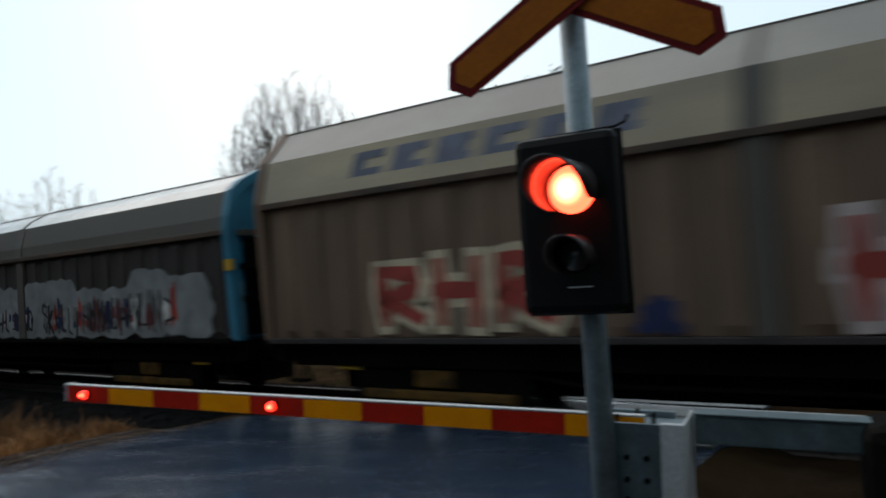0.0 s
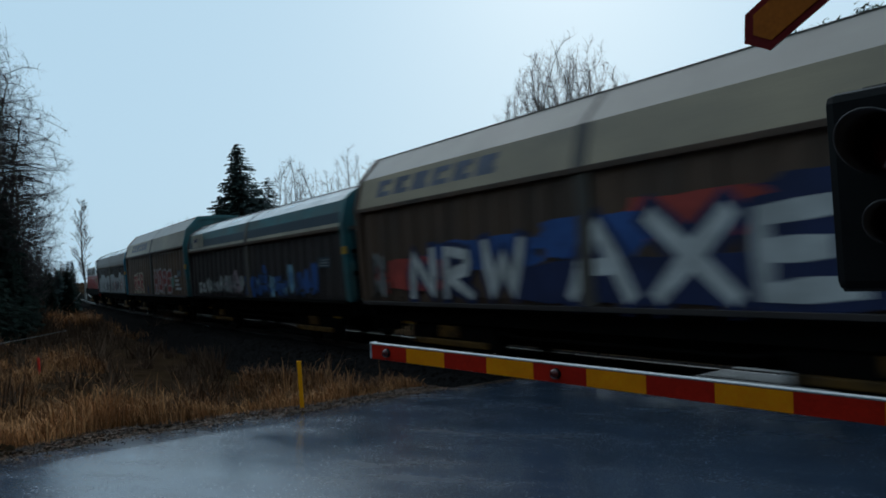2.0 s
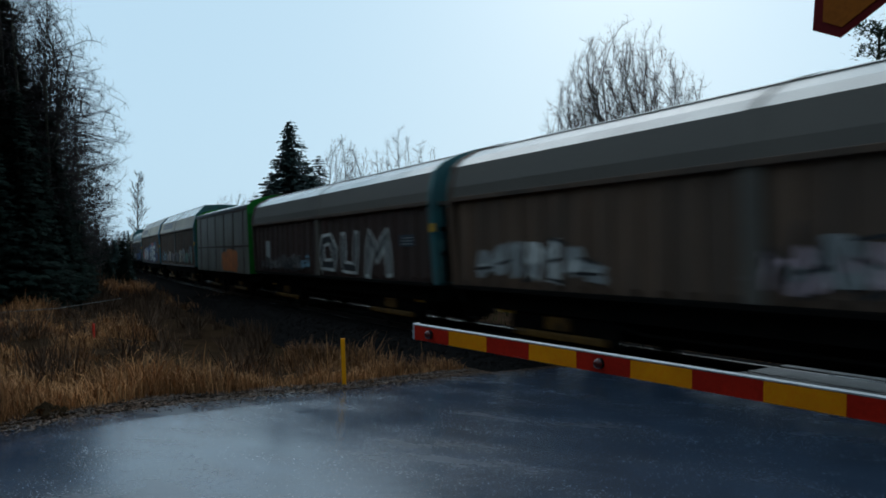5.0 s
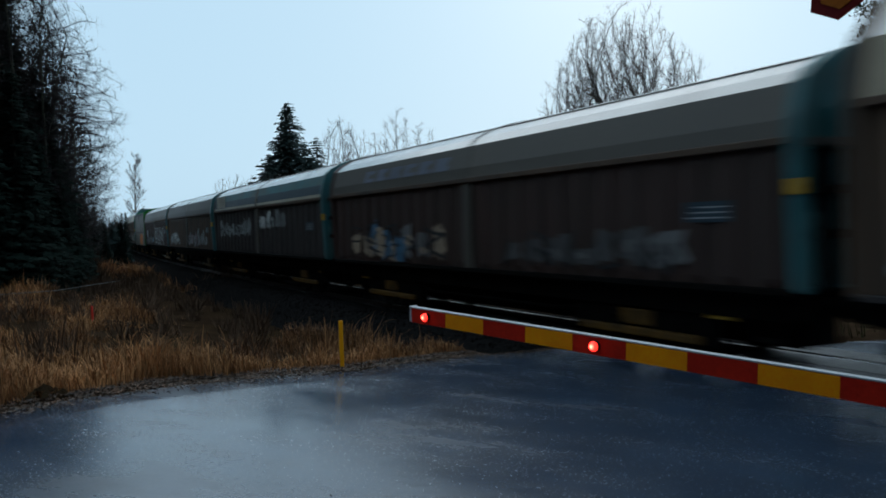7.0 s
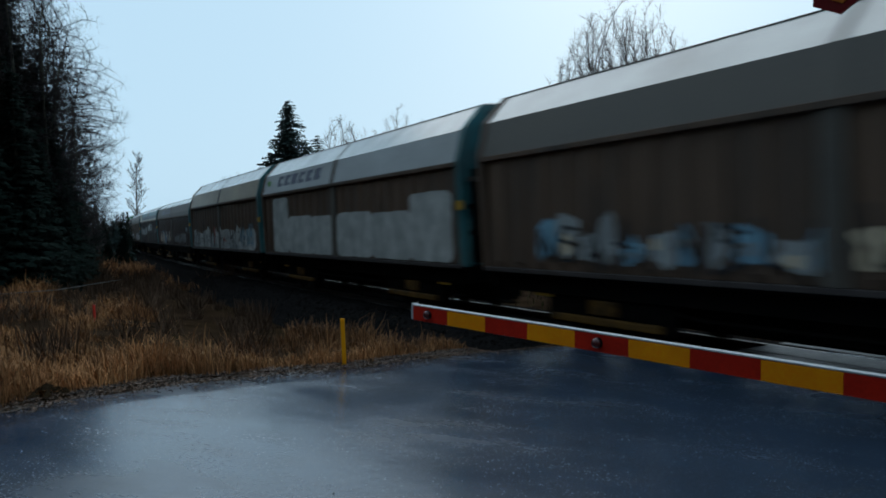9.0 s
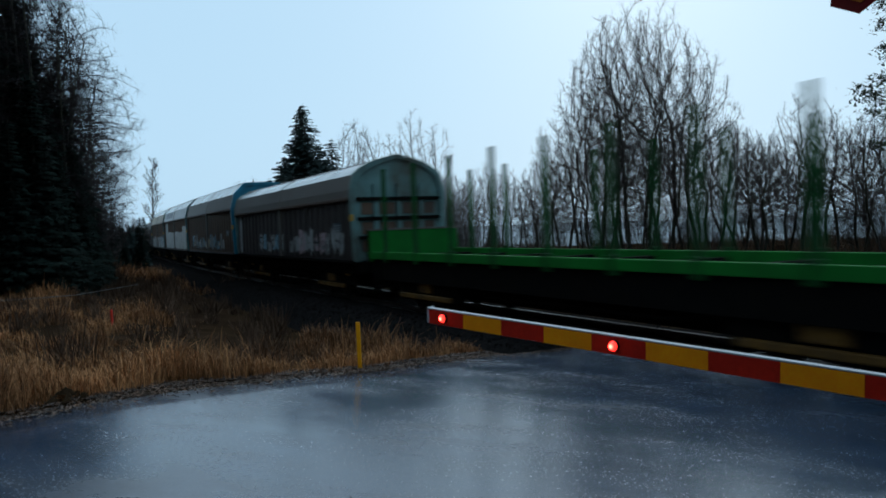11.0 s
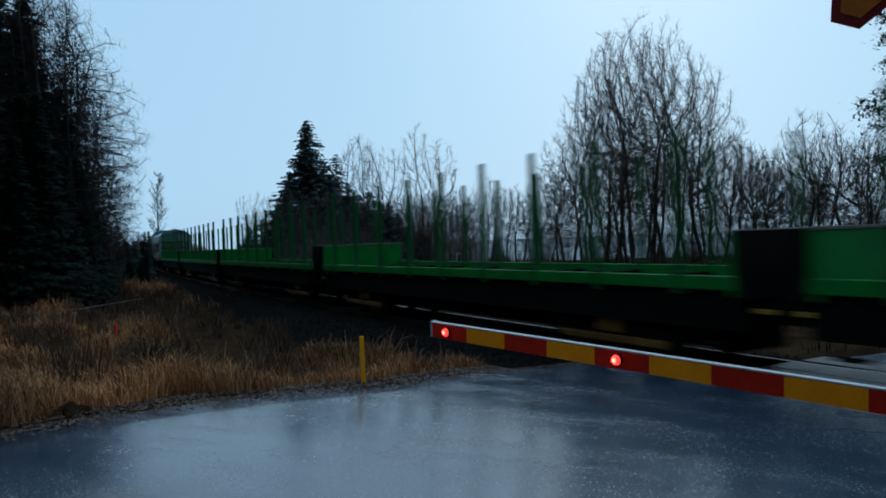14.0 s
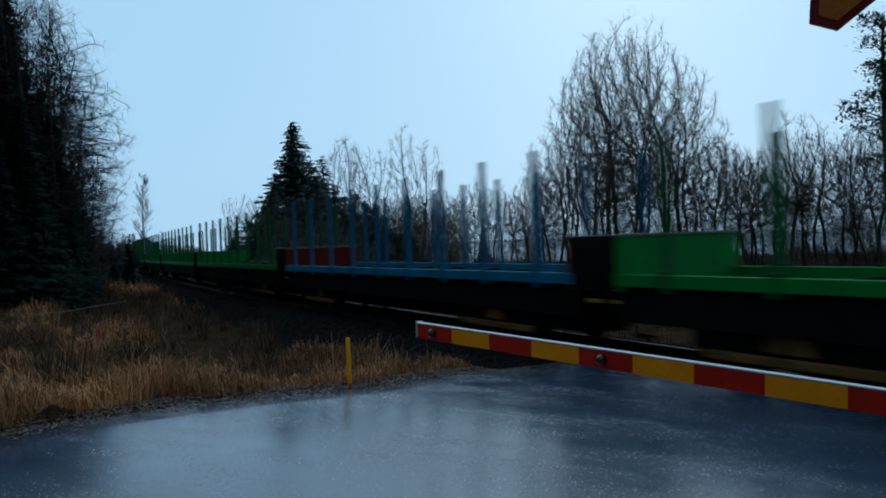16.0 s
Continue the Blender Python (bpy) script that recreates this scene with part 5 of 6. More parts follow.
        part("brake_handle", MB().box(e * (L / 2 - 1.5) - 0.25, e * (L / 2 - 1.5) + 0.25, 1.16, 1.19, 0.72, 0.80, 0.008), M_YELLOW, w, "yellow-painted brake handle")


def door_mesh(key, length, z0, z1, material, pitch=0.62):
    """A sliding wall leaf with pressed vertical ribs."""
    def make():
        mb = MB()
        xs, ys = [], []
        n = int(length / pitch)
        p = length / n
        x = -length / 2
        for k in range(n):
            for f, y in ((0.0, 0.0), (0.10, 0.0), (0.16, 0.045), (0.52, 0.045), (0.58, 0.0)):
                xs.append(x + f * p)
                ys.append(y)
            x += p
        xs.append(length / 2)
        ys.append(0.0)
        m = len(xs)
        for z in (z0, z0 + 0.12, z1 - 0.12, z1):
            flat = z in (z0, z1)
            mb.v += [(a, 0.0 if flat else b, z) for a, b in zip(xs, ys)]
        mb.f = [(r * m + i, r * m + i + 1, (r + 1) * m + i + 1, (r + 1) * m + i) for r in range(3) for i in range(m - 1)]
        o = len(mb.v)
        mb.v += [(-length / 2, -0.05, z0), (length / 2, -0.05, z0), (length / 2, -0.05, z1), (-length / 2, -0.05, z1)]
        mb.f += [(o, o + 3, o + 2, o + 1), (0, m - 1, o + 1, o)[::-1], (3 * m, 4 * m - 1, o + 2, o + 3)]
        return mesh_of("sliding_door", mb, material)
    return shared(("door", key, round(length, 2), z0, z1, material.name), make)


HIGH = dict(rim=1, door=(1.26, 3.40), upper=[(1.60, 3.50), (1.575, 3.60), (1.42, 4.20)], roof=[(1.42, 4.20), (0.90, 4.75), (0, 4.79)])
LOW = dict(rim=2, door=(1.26, 3.08), upper=[(1.60, 3.18), (1.58, 3.40), (1.46, 3.86)], roof=[(1.46, 3.86), (1.25, 4.04), (0.85, 4.245), (0.4, 4.38), (0, 4.47)])


def covered_wagon(length, kind, door, upper, end, label, bands=None, roof=None):
    """A two-axle sliding-wall wagon."""
    L = length - 0.85
    w = thing("covered_wagon", label, "railway wagon", "wagons of the freight train")
    P = HIGH if kind == "high" else LOW
    z0, z1 = P["door"]
    running_gear(w, L, (-L / 2 + 2.4, -L / 2 + 4.0, L / 2 - 4.0, L / 2 - 2.4), 1.2)
    part("floor", MB().box(-L / 2, L / 2, -1.5, 1.5, 1.12, 1.26, 0.01), M_UNDER, w)
    half = L / 2 - 0.10
    for sgn in (1, -1):
        for e in (-1, 1):
            dl = half - 0.22
            ob = part("sliding_door", door_mesh(kind, dl, z0, z1, door), None, w, "ribbed sliding wall leaf")
            ob.matrix_basis = pose(e * (0.14 + dl / 2), sgn * 1.50, 0, 0, 0, 0 if sgn > 0 else 180)
        part("centre_post", MB().box(-0.16, 0.16, sgn * 1.53 - 0.05, sgn * 1.53 + 0.06, z0, z1 + 0.10, 0.01), M_TAUPE, w, "upright between the sliding walls")
        part("eave_beam", MB().box(-L / 2 + 0.1, L / 2 - 0.1, min(sgn * 1.48, sgn * 1.63), max(sgn * 1.48, sgn * 1.63), z1, z1 + 0.10, 0.012), M_DOOR_BROWN, w)
        part("sill_rail", MB().box(-L / 2 + 0.05, L / 2 - 0.05, min(sgn * 1.46, sgn * 1.585), max(sgn * 1.46, sgn * 1.585), z0 - 0.09, z0 - 0.005, 0.01), M_DOOR_DARK if kind == "high" else M_UNDER, w)
        up = P["upper"]
        for e in (-1, 1):
            xa, xb = (0.17, L / 2 - 0.12) if e > 0 else (-L / 2 + 0.12, -0.17)
            prof = [(sgn * y, z) for y, z in up] + [(sgn * (y - 0.05), z) for y, z in reversed(up)]
            if bands and sgn > 0:
                for (f0, f1, bm) in bands:
                    def at(f):
                        zz = up[0][1] + (up[-1][1] - up[0][1]) * f
                        yy = np.interp(zz, [q[1] for q in up], [q[0] for q in up])
                        return float(yy), float(zz)
                    (ya, za), (yb, zb) = at(f0), at(f1)
                    part("paint_band", MB().prism_x([(ya, za), (yb, zb), (yb - 0.05, zb), (ya - 0.05, za)], xa, xb), bm, w)
            else:
                part("upper_panel", MB().prism_x(prof, xa, xb), upper, w, "tilted upper wall panel")
        part("panel_joint", MB().prism_x([(sgn * (y + 0.012), z) for y, z in up] + [(sgn * (y - 0.06), z) for y, z in reversed(up)], -0.17, 0.17), M_TAUPE, w)
    rf = P["roof"]
    re = rf[P["rim"]]
    prof = rf + [(-y, z) for y, z in reversed(rf[:-1])]
    for e in (-1, 1):
        xa, xb = (0.06, L / 2 - 0.04) if e > 0 else (-L / 2 + 0.04, -0.06)
        part("roof_sheet", MB().prism_x(prof + [(y, z - 0.05) for y, z in reversed(prof)], xa, xb), roof or M_ROOF, w, "pale roof sheet")
    part("roof_joint", MB().prism_x([(y, z + 0.012) for y, z in prof] + [(y, z - 0.05) for y, z in reversed(prof)], -0.06, 0.06), M_TAUPE, w)
    part("roof_edge", MB().box(-L / 2 + 0.04, L / 2 - 0.04, re[0] - 0.015, re[0] + 0.015, re[1] - 0.01, re[1] + 0.015).box(-L / 2 + 0.04, L / 2 - 0.04, -re[0] - 0.015, -re[0] + 0.015, re[1] - 0.01, re[1] + 0.015), M_TAUPE, w)
    outline = [(1.50, 1.2), (1.60, P["upper"][0][1])] + P["upper"][1:] + rf[1:]
    outline = outline + [(-y, z) for y, z in reversed(outline[:-1])]
    lip = [(y * 1.012, z + 0.02) for y, z in outline]
    for e in (-1, 1):
        x = e * L / 2
        part("end_wall", MB().prism_x(outline, min(x, x - 0.05 * e), max(x, x - 0.05 * e)), end, w, "painted end wall")
        n = len(outline)
        mb = MB()
        ins = [(y * 0.90, 1.2 + (z - 1.2) * 0.965) for y, z in outline]
        for xx in (x - 0.11 * e, x + 0.075 * e):
            mb.v += [(xx, y, z) for y, z in lip] + [(xx, y, z) for y, z in ins]
        k2 = 2 * n
        for k in range(n - 1):
            mb.f += [(k, k + 1, k2 + k + 1, k2 + k), (n + k, n + k + 1, k2 + n + k + 1, k2 + n + k), (k, k + 1, n + k + 1, n + k), (k2 + k, k2 + k + 1, k2 + n + k + 1, k2 + n + k)]
        part("end_frame", mb, end if e < 0 or end is M_TEAL_PALE else door, w, "raised frame round the end wall")
        if end is M_TEAL_PALE:
            for za in (1.50, 2.04, 2.64):
                for ya in (-1.22, -0.66, 0.12, 0.88):
                    part("end_recess", MB().box(min(x, x + e * 0.03), max(x, x + e * 0.03), ya, ya + (0.52 if abs(ya) < 0.7 else 0.36), za, za + 0.36, 0.005), M_DOOR_BROWN, w, "rust-dark recess in the end wall")
        else:
            part("end_recess", MB().box(min(x, x + e * 0.03), max(x, x + e * 0.03), -1.25, 1.25, 1.28, z1 - 0.05, 0.005), M_UNDER, w, "dark recessed lower end wall")
        for yy in (-0.78, 0.0, 0.78):
            part("end_rib", MB().box(min(x, x + e * 0.07), max(x, x + e * 0.07), yy - 0.06, yy + 0.06, 1.25, z1 + 0.5, 0.01), end, w)
        for zz in (1.95, 2.52, 3.12):
            part("end_ledge", MB().box(min(x, x + e * 0.11), max(x, x + e * 0.11), -1.4, 1.4, zz - 0.06, zz + 0.05, 0.01), M_UNDER if zz < 3 or end is M_TEAL_PALE else M_TAUPE, w, "rust-dark ledge")
        if e < 0:
            part("corner_lamp_bracket", MB().box(x - 0.1, x + 0.1, 1.53, 1.60, 2.45, 2.65, 0.01), M_YELLOW, w, "small yellow bracket")
        part("grab_rail", MB().tube([(x + e * 0.1, 1.42, 1.3), (x + e * 0.14, 1.42, 1.35), (x + e * 0.14, 1.42, 2.2), (x + e * 0.1, 1.42, 2.25)], [0.014] * 4, 6), M_TEAL_PALE, w)
    for k, xx in enumerate((-L / 2 + 1.5,)):
        part("data_plate", MB().box(xx - 0.5, xx + 0.3, 1.548, 1.553, 2.13, 2.42), M_NAVY, w, "dark data plate with unreadable pale lines")
        for r in range(3):
            part("text_bar", MB().box(xx - 0.44, xx + 0.24 - 0.07 * r, 1.553, 1.5555, 2.18 + 0.075 * r, 2.20 + 0.075 * r), M_WHITEISH, w)
    return w


def flat_sided_wagon(length, label):
    """The shorter grey wagon with plain panelled sides and a green end."""
    L = length - 0.85
    w = thing("covered_wagon", label, "railway wagon", "wagons of the freight train")
    running_gear(w, L, (-L / 2 + 2.6, -L / 2 + 4.0, L / 2 - 4.0, L / 2 - 2.6), 1.1)
    part("floor", MB().box(-L / 2, L / 2, -1.5, 1.5, 1.02, 1.14, 0.01), M_UNDER, w)
    n = 12
    p = (L - 0.1) / n
    for sgn in (1, -1):
        for z0, z1 in ((1.08, 2.26), (2.33, 3.86)):
            for k in range(n):
                x = -L / 2 + 0.05 + k * p
                ya, yb = (1.50, 1.56 if k % 2 else 1.535)
                part("side_panel", MB().box(x + 0.012, x + p - 0.012, min(sgn * ya, sgn * yb), max(sgn * ya, sgn * yb), z0, z1, 0.012), M_DOOR_GREY, w)
        part("side_rail", MB().box(-L / 2, L / 2, min(sgn * 1.48, sgn * 1.59), max(sgn * 1.48, sgn * 1.59), 2.255, 2.335, 0.01), M_DOOR_RUST, w, "rusty waist rail")
        part("side_rail", MB().box(-L / 2, L / 2, min(sgn * 1.48, sgn * 1.60), max(sgn * 1.48, sgn * 1.60), 3.86, 3.93, 0.01), M_DOOR_RUST, w)
        part("gutter", MB().box(-L / 2, L / 2, min(sgn * 1.40, sgn * 1.61), max(sgn * 1.40, sgn * 1.61), 3.93, 4.06, 0.02), M_NAVY, w)
    rf = [(1.55, 4.06), (1.2, 4.20), (0.7, 4.32), (0, 4.38)]
    prof = rf + [(-y, z) for y, z in reversed(rf[:-1])]
    part("roof_sheet", MB().prism_x(prof + [(y, z - 0.05) for y, z in reversed(prof)], -L / 2 + 0.05, L / 2 - 0.05), M_ROOF, w, "pale roof sheet")
    outline = [(1.55, 1.1), (1.62, 4.0), (1.25, 4.28), (0.75, 4.42), (0, 4.50)]
    outline = outline + [(-y, z) for y, z in reversed(outline[:-1])]
    for e in (-1, 1):
        x = e * L / 2
        part("end_wall", MB().prism_x(outline, x - 0.06, x + 0.02), M_GREEN, w, "green end wall with arched top")
        for yy in (-0.8, 0, 0.8):
            part("end_rib", MB().box(min(x, x + e * 0.08), max(x, x + e * 0.08), yy - 0.06, yy + 0.06, 1.15, 3.6, 0.01), M_GREEN, w)
        part("end_ledge", MB().box(min(x, x + e * 0.2), max(x, x + e * 0.2), -1.5, 1.5, 3.62, 3.70, 0.01), M_GREEN, w)
    return w


def timber_wagon(length, colour, bulk, label):
    """An empty flat wagon with end bulkheads and tall stakes."""
    L = length - 1.0
    w = thing("timber_wagon", label, "timber wagon", "empty timber wagons of the train")
    running_gear(w, L, (-L / 2 + 2.2, -L / 2 + 3.9, L / 2 - 3.9, L / 2 - 2.2), 1.18)
    part("deck", MB().box(-L / 2, L / 2, -1.35, 1.35, 1.20, 1.32, 0.01), M_UNDER, w, "dark timber deck")
    for sgn in (1, -1):
        part("side_sill", MB().box(-L / 2, L / 2, min(sgn * 1.33, sgn * 1.46), max(sgn * 1.33, sgn * 1.46), 1.33, 1.53, 0.012), colour, w, "painted side sill")
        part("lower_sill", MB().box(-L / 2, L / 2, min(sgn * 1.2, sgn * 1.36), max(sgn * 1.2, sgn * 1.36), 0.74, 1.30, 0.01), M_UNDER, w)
    n = 9
    stake = shared(("stake", colour.name), lambda: mesh_of("stake", MB().box(-0.045, 0.045, -0.05, 0.05, 1.3, 3.84, 0.01).box(-0.10, 0.10, -0.06, 0.06, 1.24, 1.60, 0.02), M_STAKE["blue" if colour is M_BLUE else "green"]))
    for k in range(n):
        x = -L / 2 + 1.15 + k * (L - 2.3) / (n - 1)
        part("bunk", shared(("bunk", colour.name), lambda: mesh_of("bunk", MB().box(-0.09, 0.09, -1.32, 1.32, 1.32, 1.42, 0.012), M_UNDER)), None, w).matrix_basis = pose(x, 0, 0)
        for sgn in (1, -1):
            part("stake", stake, None, w).matrix_basis = pose(x, sgn * 1.40, 0)
    for e in (-1, 1):
        x = e * (L / 2 - 0.12)
        m = bulk
        part("bulkhead", MB().box(x - 0.05, x + 0.05, -1.45, 1.45, 1.24, 2.14, 0.01), m, w, "low end bulkhead")
        part("bulkhead_cap", MB().box(x - 0.07, x + 0.07, -1.47, 1.47, 2.14, 2.19, 0.01), M_TAUPE, w)
        for yy in (-1.3, -0.45, 0.45, 1.3):
            part("bulkhead_post", MB().box(x + e * 0.05 - 0.05, x + e * 0.05 + 0.05, yy - 0.06, yy + 0.06, 1.24, 2.12, 0.01), M_UNDER, w)
        part("end_box", MB().box(min(x + e * 0.06, x + e * 0.20), max(x + e * 0.06, x + e * 0.20), -1.46, 1.46, 1.2, 2.17, 0.01), M_UNDER, w, "dark outer face of the bulkhead")
        part("coupler_lever", MB().box(min(x, x + e * 0.45), max(x, x + e * 0.45), 1.1, 1.16, 1.0, 1.06), M_YELLOW, w)
    return w


def locomotive(label):
    L = 13.4
    w = thing("diesel_locomotive", label, "locomotive")
    running_gear(w, L, (-5.0, -3.0, 3.0, 5.0), 1.3)
    part("frame", MB().box(-L / 2, L / 2, -1.5, 1.5, 1.05, 1.5, 0.03), M_UNDER, w)
    for xa, xb, zt in ((-L / 2 + 2.5, L / 2 - 0.3, 3.45),):
        part("bonnet_lower", MB().box(xa, xb, -1.35, 1.35, 1.5, 2.62, 0.05), M_LOCO_RED, w, "red engine bonnet")
        part("bonnet_upper", MB().box(xa + 0.02, xb - 0.02, -1.33, 1.33, 2.62, zt, 0.12), M_LOCO_WHITE, w, "white upper bonnet")
        for k in range(8):
            xx = xa + 0.6 + k * (xb - xa - 1.2) / 7
            part("louvre", MB().box(xx - 0.3, xx + 0.3, 1.335, 1.352, 2.75, 3.3, 0.006), M_BLACK, w)
            part("bonnet_door", MB().box(xx - 0.42, xx + 0.42, 1.345, 1.362, 1.62, 2.52, 0.006), M_LOCO_RED, w)
        for xx in (-1.5, 1.2, 3.6):
            part("exhaust_cowl", MB().box(xx - 0.7, xx + 0.7, -0.6, 0.6, zt, zt + 0.5, 0.1), M_UNDER, w, "dark roof cowl")
    xa, xb = -L / 2 + 0.25, -L / 2 + 2.5
    part("cab_lower", MB().box(xa, xb, -1.52, 1.52, 1.5, 2.62, 0.04), M_LOCO_RED, w)
    part("cab_upper", MB().prism_x([(1.52, 2.62), (1.42, 3.75), (0.95, 4.15), (-0.95, 4.15), (-1.42, 3.75), (-1.52, 2.62)], xa, xb), M_LOCO_WHITE, w, "white driver's cab")
    part("cab_roof", MB().prism_x([(1.46, 3.77), (0.97, 4.20), (-0.97, 4.20), (-1.46, 3.77), (-0.95, 4.12), (0.95, 4.12)], xa - 0.12, xb + 0.12), M_UNDER, w)
    for xx in (xa + 0.55, xb - 0.6):
        part("cab_window", MB().prism_x([(1.515, 2.85), (1.455, 3.5), (1.43, 3.5), (1.49, 2.85)], xx - 0.38, xx + 0.38), M_GLASS, w, "dark cab window")
    for yy in (-0.75, 0.75):
        part("cab_window", MB().box(xa - 0.012, xa + 0.01, yy - 0.5, yy + 0.5, 2.95, 3.65, 0.005), M_GLASS, w)
    part("emblem_plate", MB().box(xb - 1.4, xb - 0.8, 1.522, 1.527, 2.1, 2.45, 0.001), M_GREEN, w)
    part("end_beam", MB().box(-L / 2 - 0.06, -L / 2 + 0.06, -1.5, 1.5, 0.9, 1.45, 0.02), M_LOCO_RED, w)
    part("handrail", MB().tube([(-L / 2 + 0.2, 1.5, 1.5), (-L / 2 + 0.2, 1.5, 2.4), (L / 2 - 0.2, 1.5, 2.4), (L / 2 - 0.2, 1.5, 1.5)], [0.018] * 4, 6), M_LOCO_WHITE, w)
    return w


SIDE = 1.556


def tag_letters(w, word, x0, z0, wide, high, fill, line, seed, thick=0.2, back=None):
    """A sprayed piece on the near side: backing blob, outline, fill."""
    rng = random.Random(seed)
    if back:
        flat_part("paint_patch", blob_mesh(x0 + 0.1, z0 - 0.05, wide + 0.2, high + 0.15, SIDE, rng), back, w)
    step = wide / len(word)
    for k, ch in enumerate(word):
        x, hh = x0 - k * step, high * rng.uniform(0.85, 1.12)
        letter = flat_part("sprayed_letter", letter_mesh(ch, x, z0, step, hh, thick * 1.95, SIDE + 0.003, random.Random(seed + k)), line, w, "outline of a sprayed letter")
        flat_part("letter_fill", letter_mesh(ch, x, z0, step, hh, thick, SIDE + 0.008, random.Random(seed + k)), fill, letter, "fill of a sprayed letter")


def strokes(w, x0, z0, wide, high, colour, seed, n):
    """Thin outline strokes and loops over a sprayed piece."""
    rng = random.Random(seed)
    keys = sorted(GLYPH)
    step = wide / n
    for k in range(n):
        ch = keys[rng.randrange(len(keys))]
        flat_part("sprayed_stroke", letter_mesh(ch, x0 - k * step, z0 + rng.uniform(0, 0.15) * high, step * rng.uniform(0.8, 1.2), high * rng.uniform(0.6, 0.95), rng.uniform(0.05, 0.10), SIDE + 0.0062, rng, 0.2), colour, w)


def scrawl(w, x0, z0, wide, high, colours, seed, n=None):
    """Sprayed shapes that cannot be read: uneven upright blocks with drips and short strokes."""
    rng = random.Random(seed)
    n = n or max(3, int(wide / 0.55))
    step = wide / n
    strokes(w, x0, z0, wide, high, paint("outline_black", (0.022, 0.022, 0.026)), seed + 500, max(3, int(n * 0.8)))
    for k in range(n):
        c = colours[rng.randrange(len(colours))]
        hh = high * rng.uniform(0.55, 1.1)
        flat_part("paint_patch", blob_mesh(x0 - k * step, z0 + rng.uniform(0, 0.12) * high, step * rng.uniform(0.75, 1.25), hh, SIDE + 0.0007 * (k % 3), rng, n=14, rough=0.38), c, w)
        d = colours[rng.randrange(len(colours))]
        if d is not c:
            flat_part("paint_patch", blob_mesh(x0 - k * step - step * rng.uniform(0.1, 0.4), z0 + hh * rng.uniform(0.15, 0.5), step * rng.uniform(0.3, 0.6), hh * rng.uniform(0.2, 0.45), SIDE + 0.004, rng, n=10, rough=0.35), d, w)


def bars(w, x0, z0, n, bw, bh, gap, material, y=SIDE):
    rng = random.Random(int(abs(x0 * 100)))
    for k in range(n):
        part("text_bar", MB().box(x0 - k * (bw + gap) - bw, x0 - k * (bw + gap), y, y + 0.004, z0 + rng.uniform(0, 0.02), z0 + bh * rng.uniform(0.75, 1)), material, w)


def logo_bars(w, x0, high=True):
    """Blue slanting lettering on the tilted panel, too blurred to read."""
    z0, z1 = (3.70, 4.08) if high else (3.40, 3.70)
    ya, yb = (1.545, 1.462) if high else (1.582, 1.505)
    for k in range(6):
        x = x0 - 0.80 * k
        for j, (f0, f1, wd) in enumerate(((0.0, 0.30, 0.62), (0.29, 0.70, 0.26 + 0.14 * (k % 3)), (0.69, 1.0, 0.60))):
            za, zb = z0 + (z1 - z0) * f0, z0 + (z1 - z0) * f1
            y0, y1 = ya + (yb - ya) * f0 + 0.004, ya + (yb - ya) * f1 + 0.004
            sl = -0.10
            mb = MB().add([(x + sl * f0, y0, za), (x - wd + sl * f0, y0, za), (x - wd + sl * f1, y1, zb), (x + sl * f1, y1, zb)], [(0, 1, 2, 3)])
            flat_part("text_bar", mb, paint("faded_blue", (0.13, 0.14, 0.19)), w)


TRAIN = []


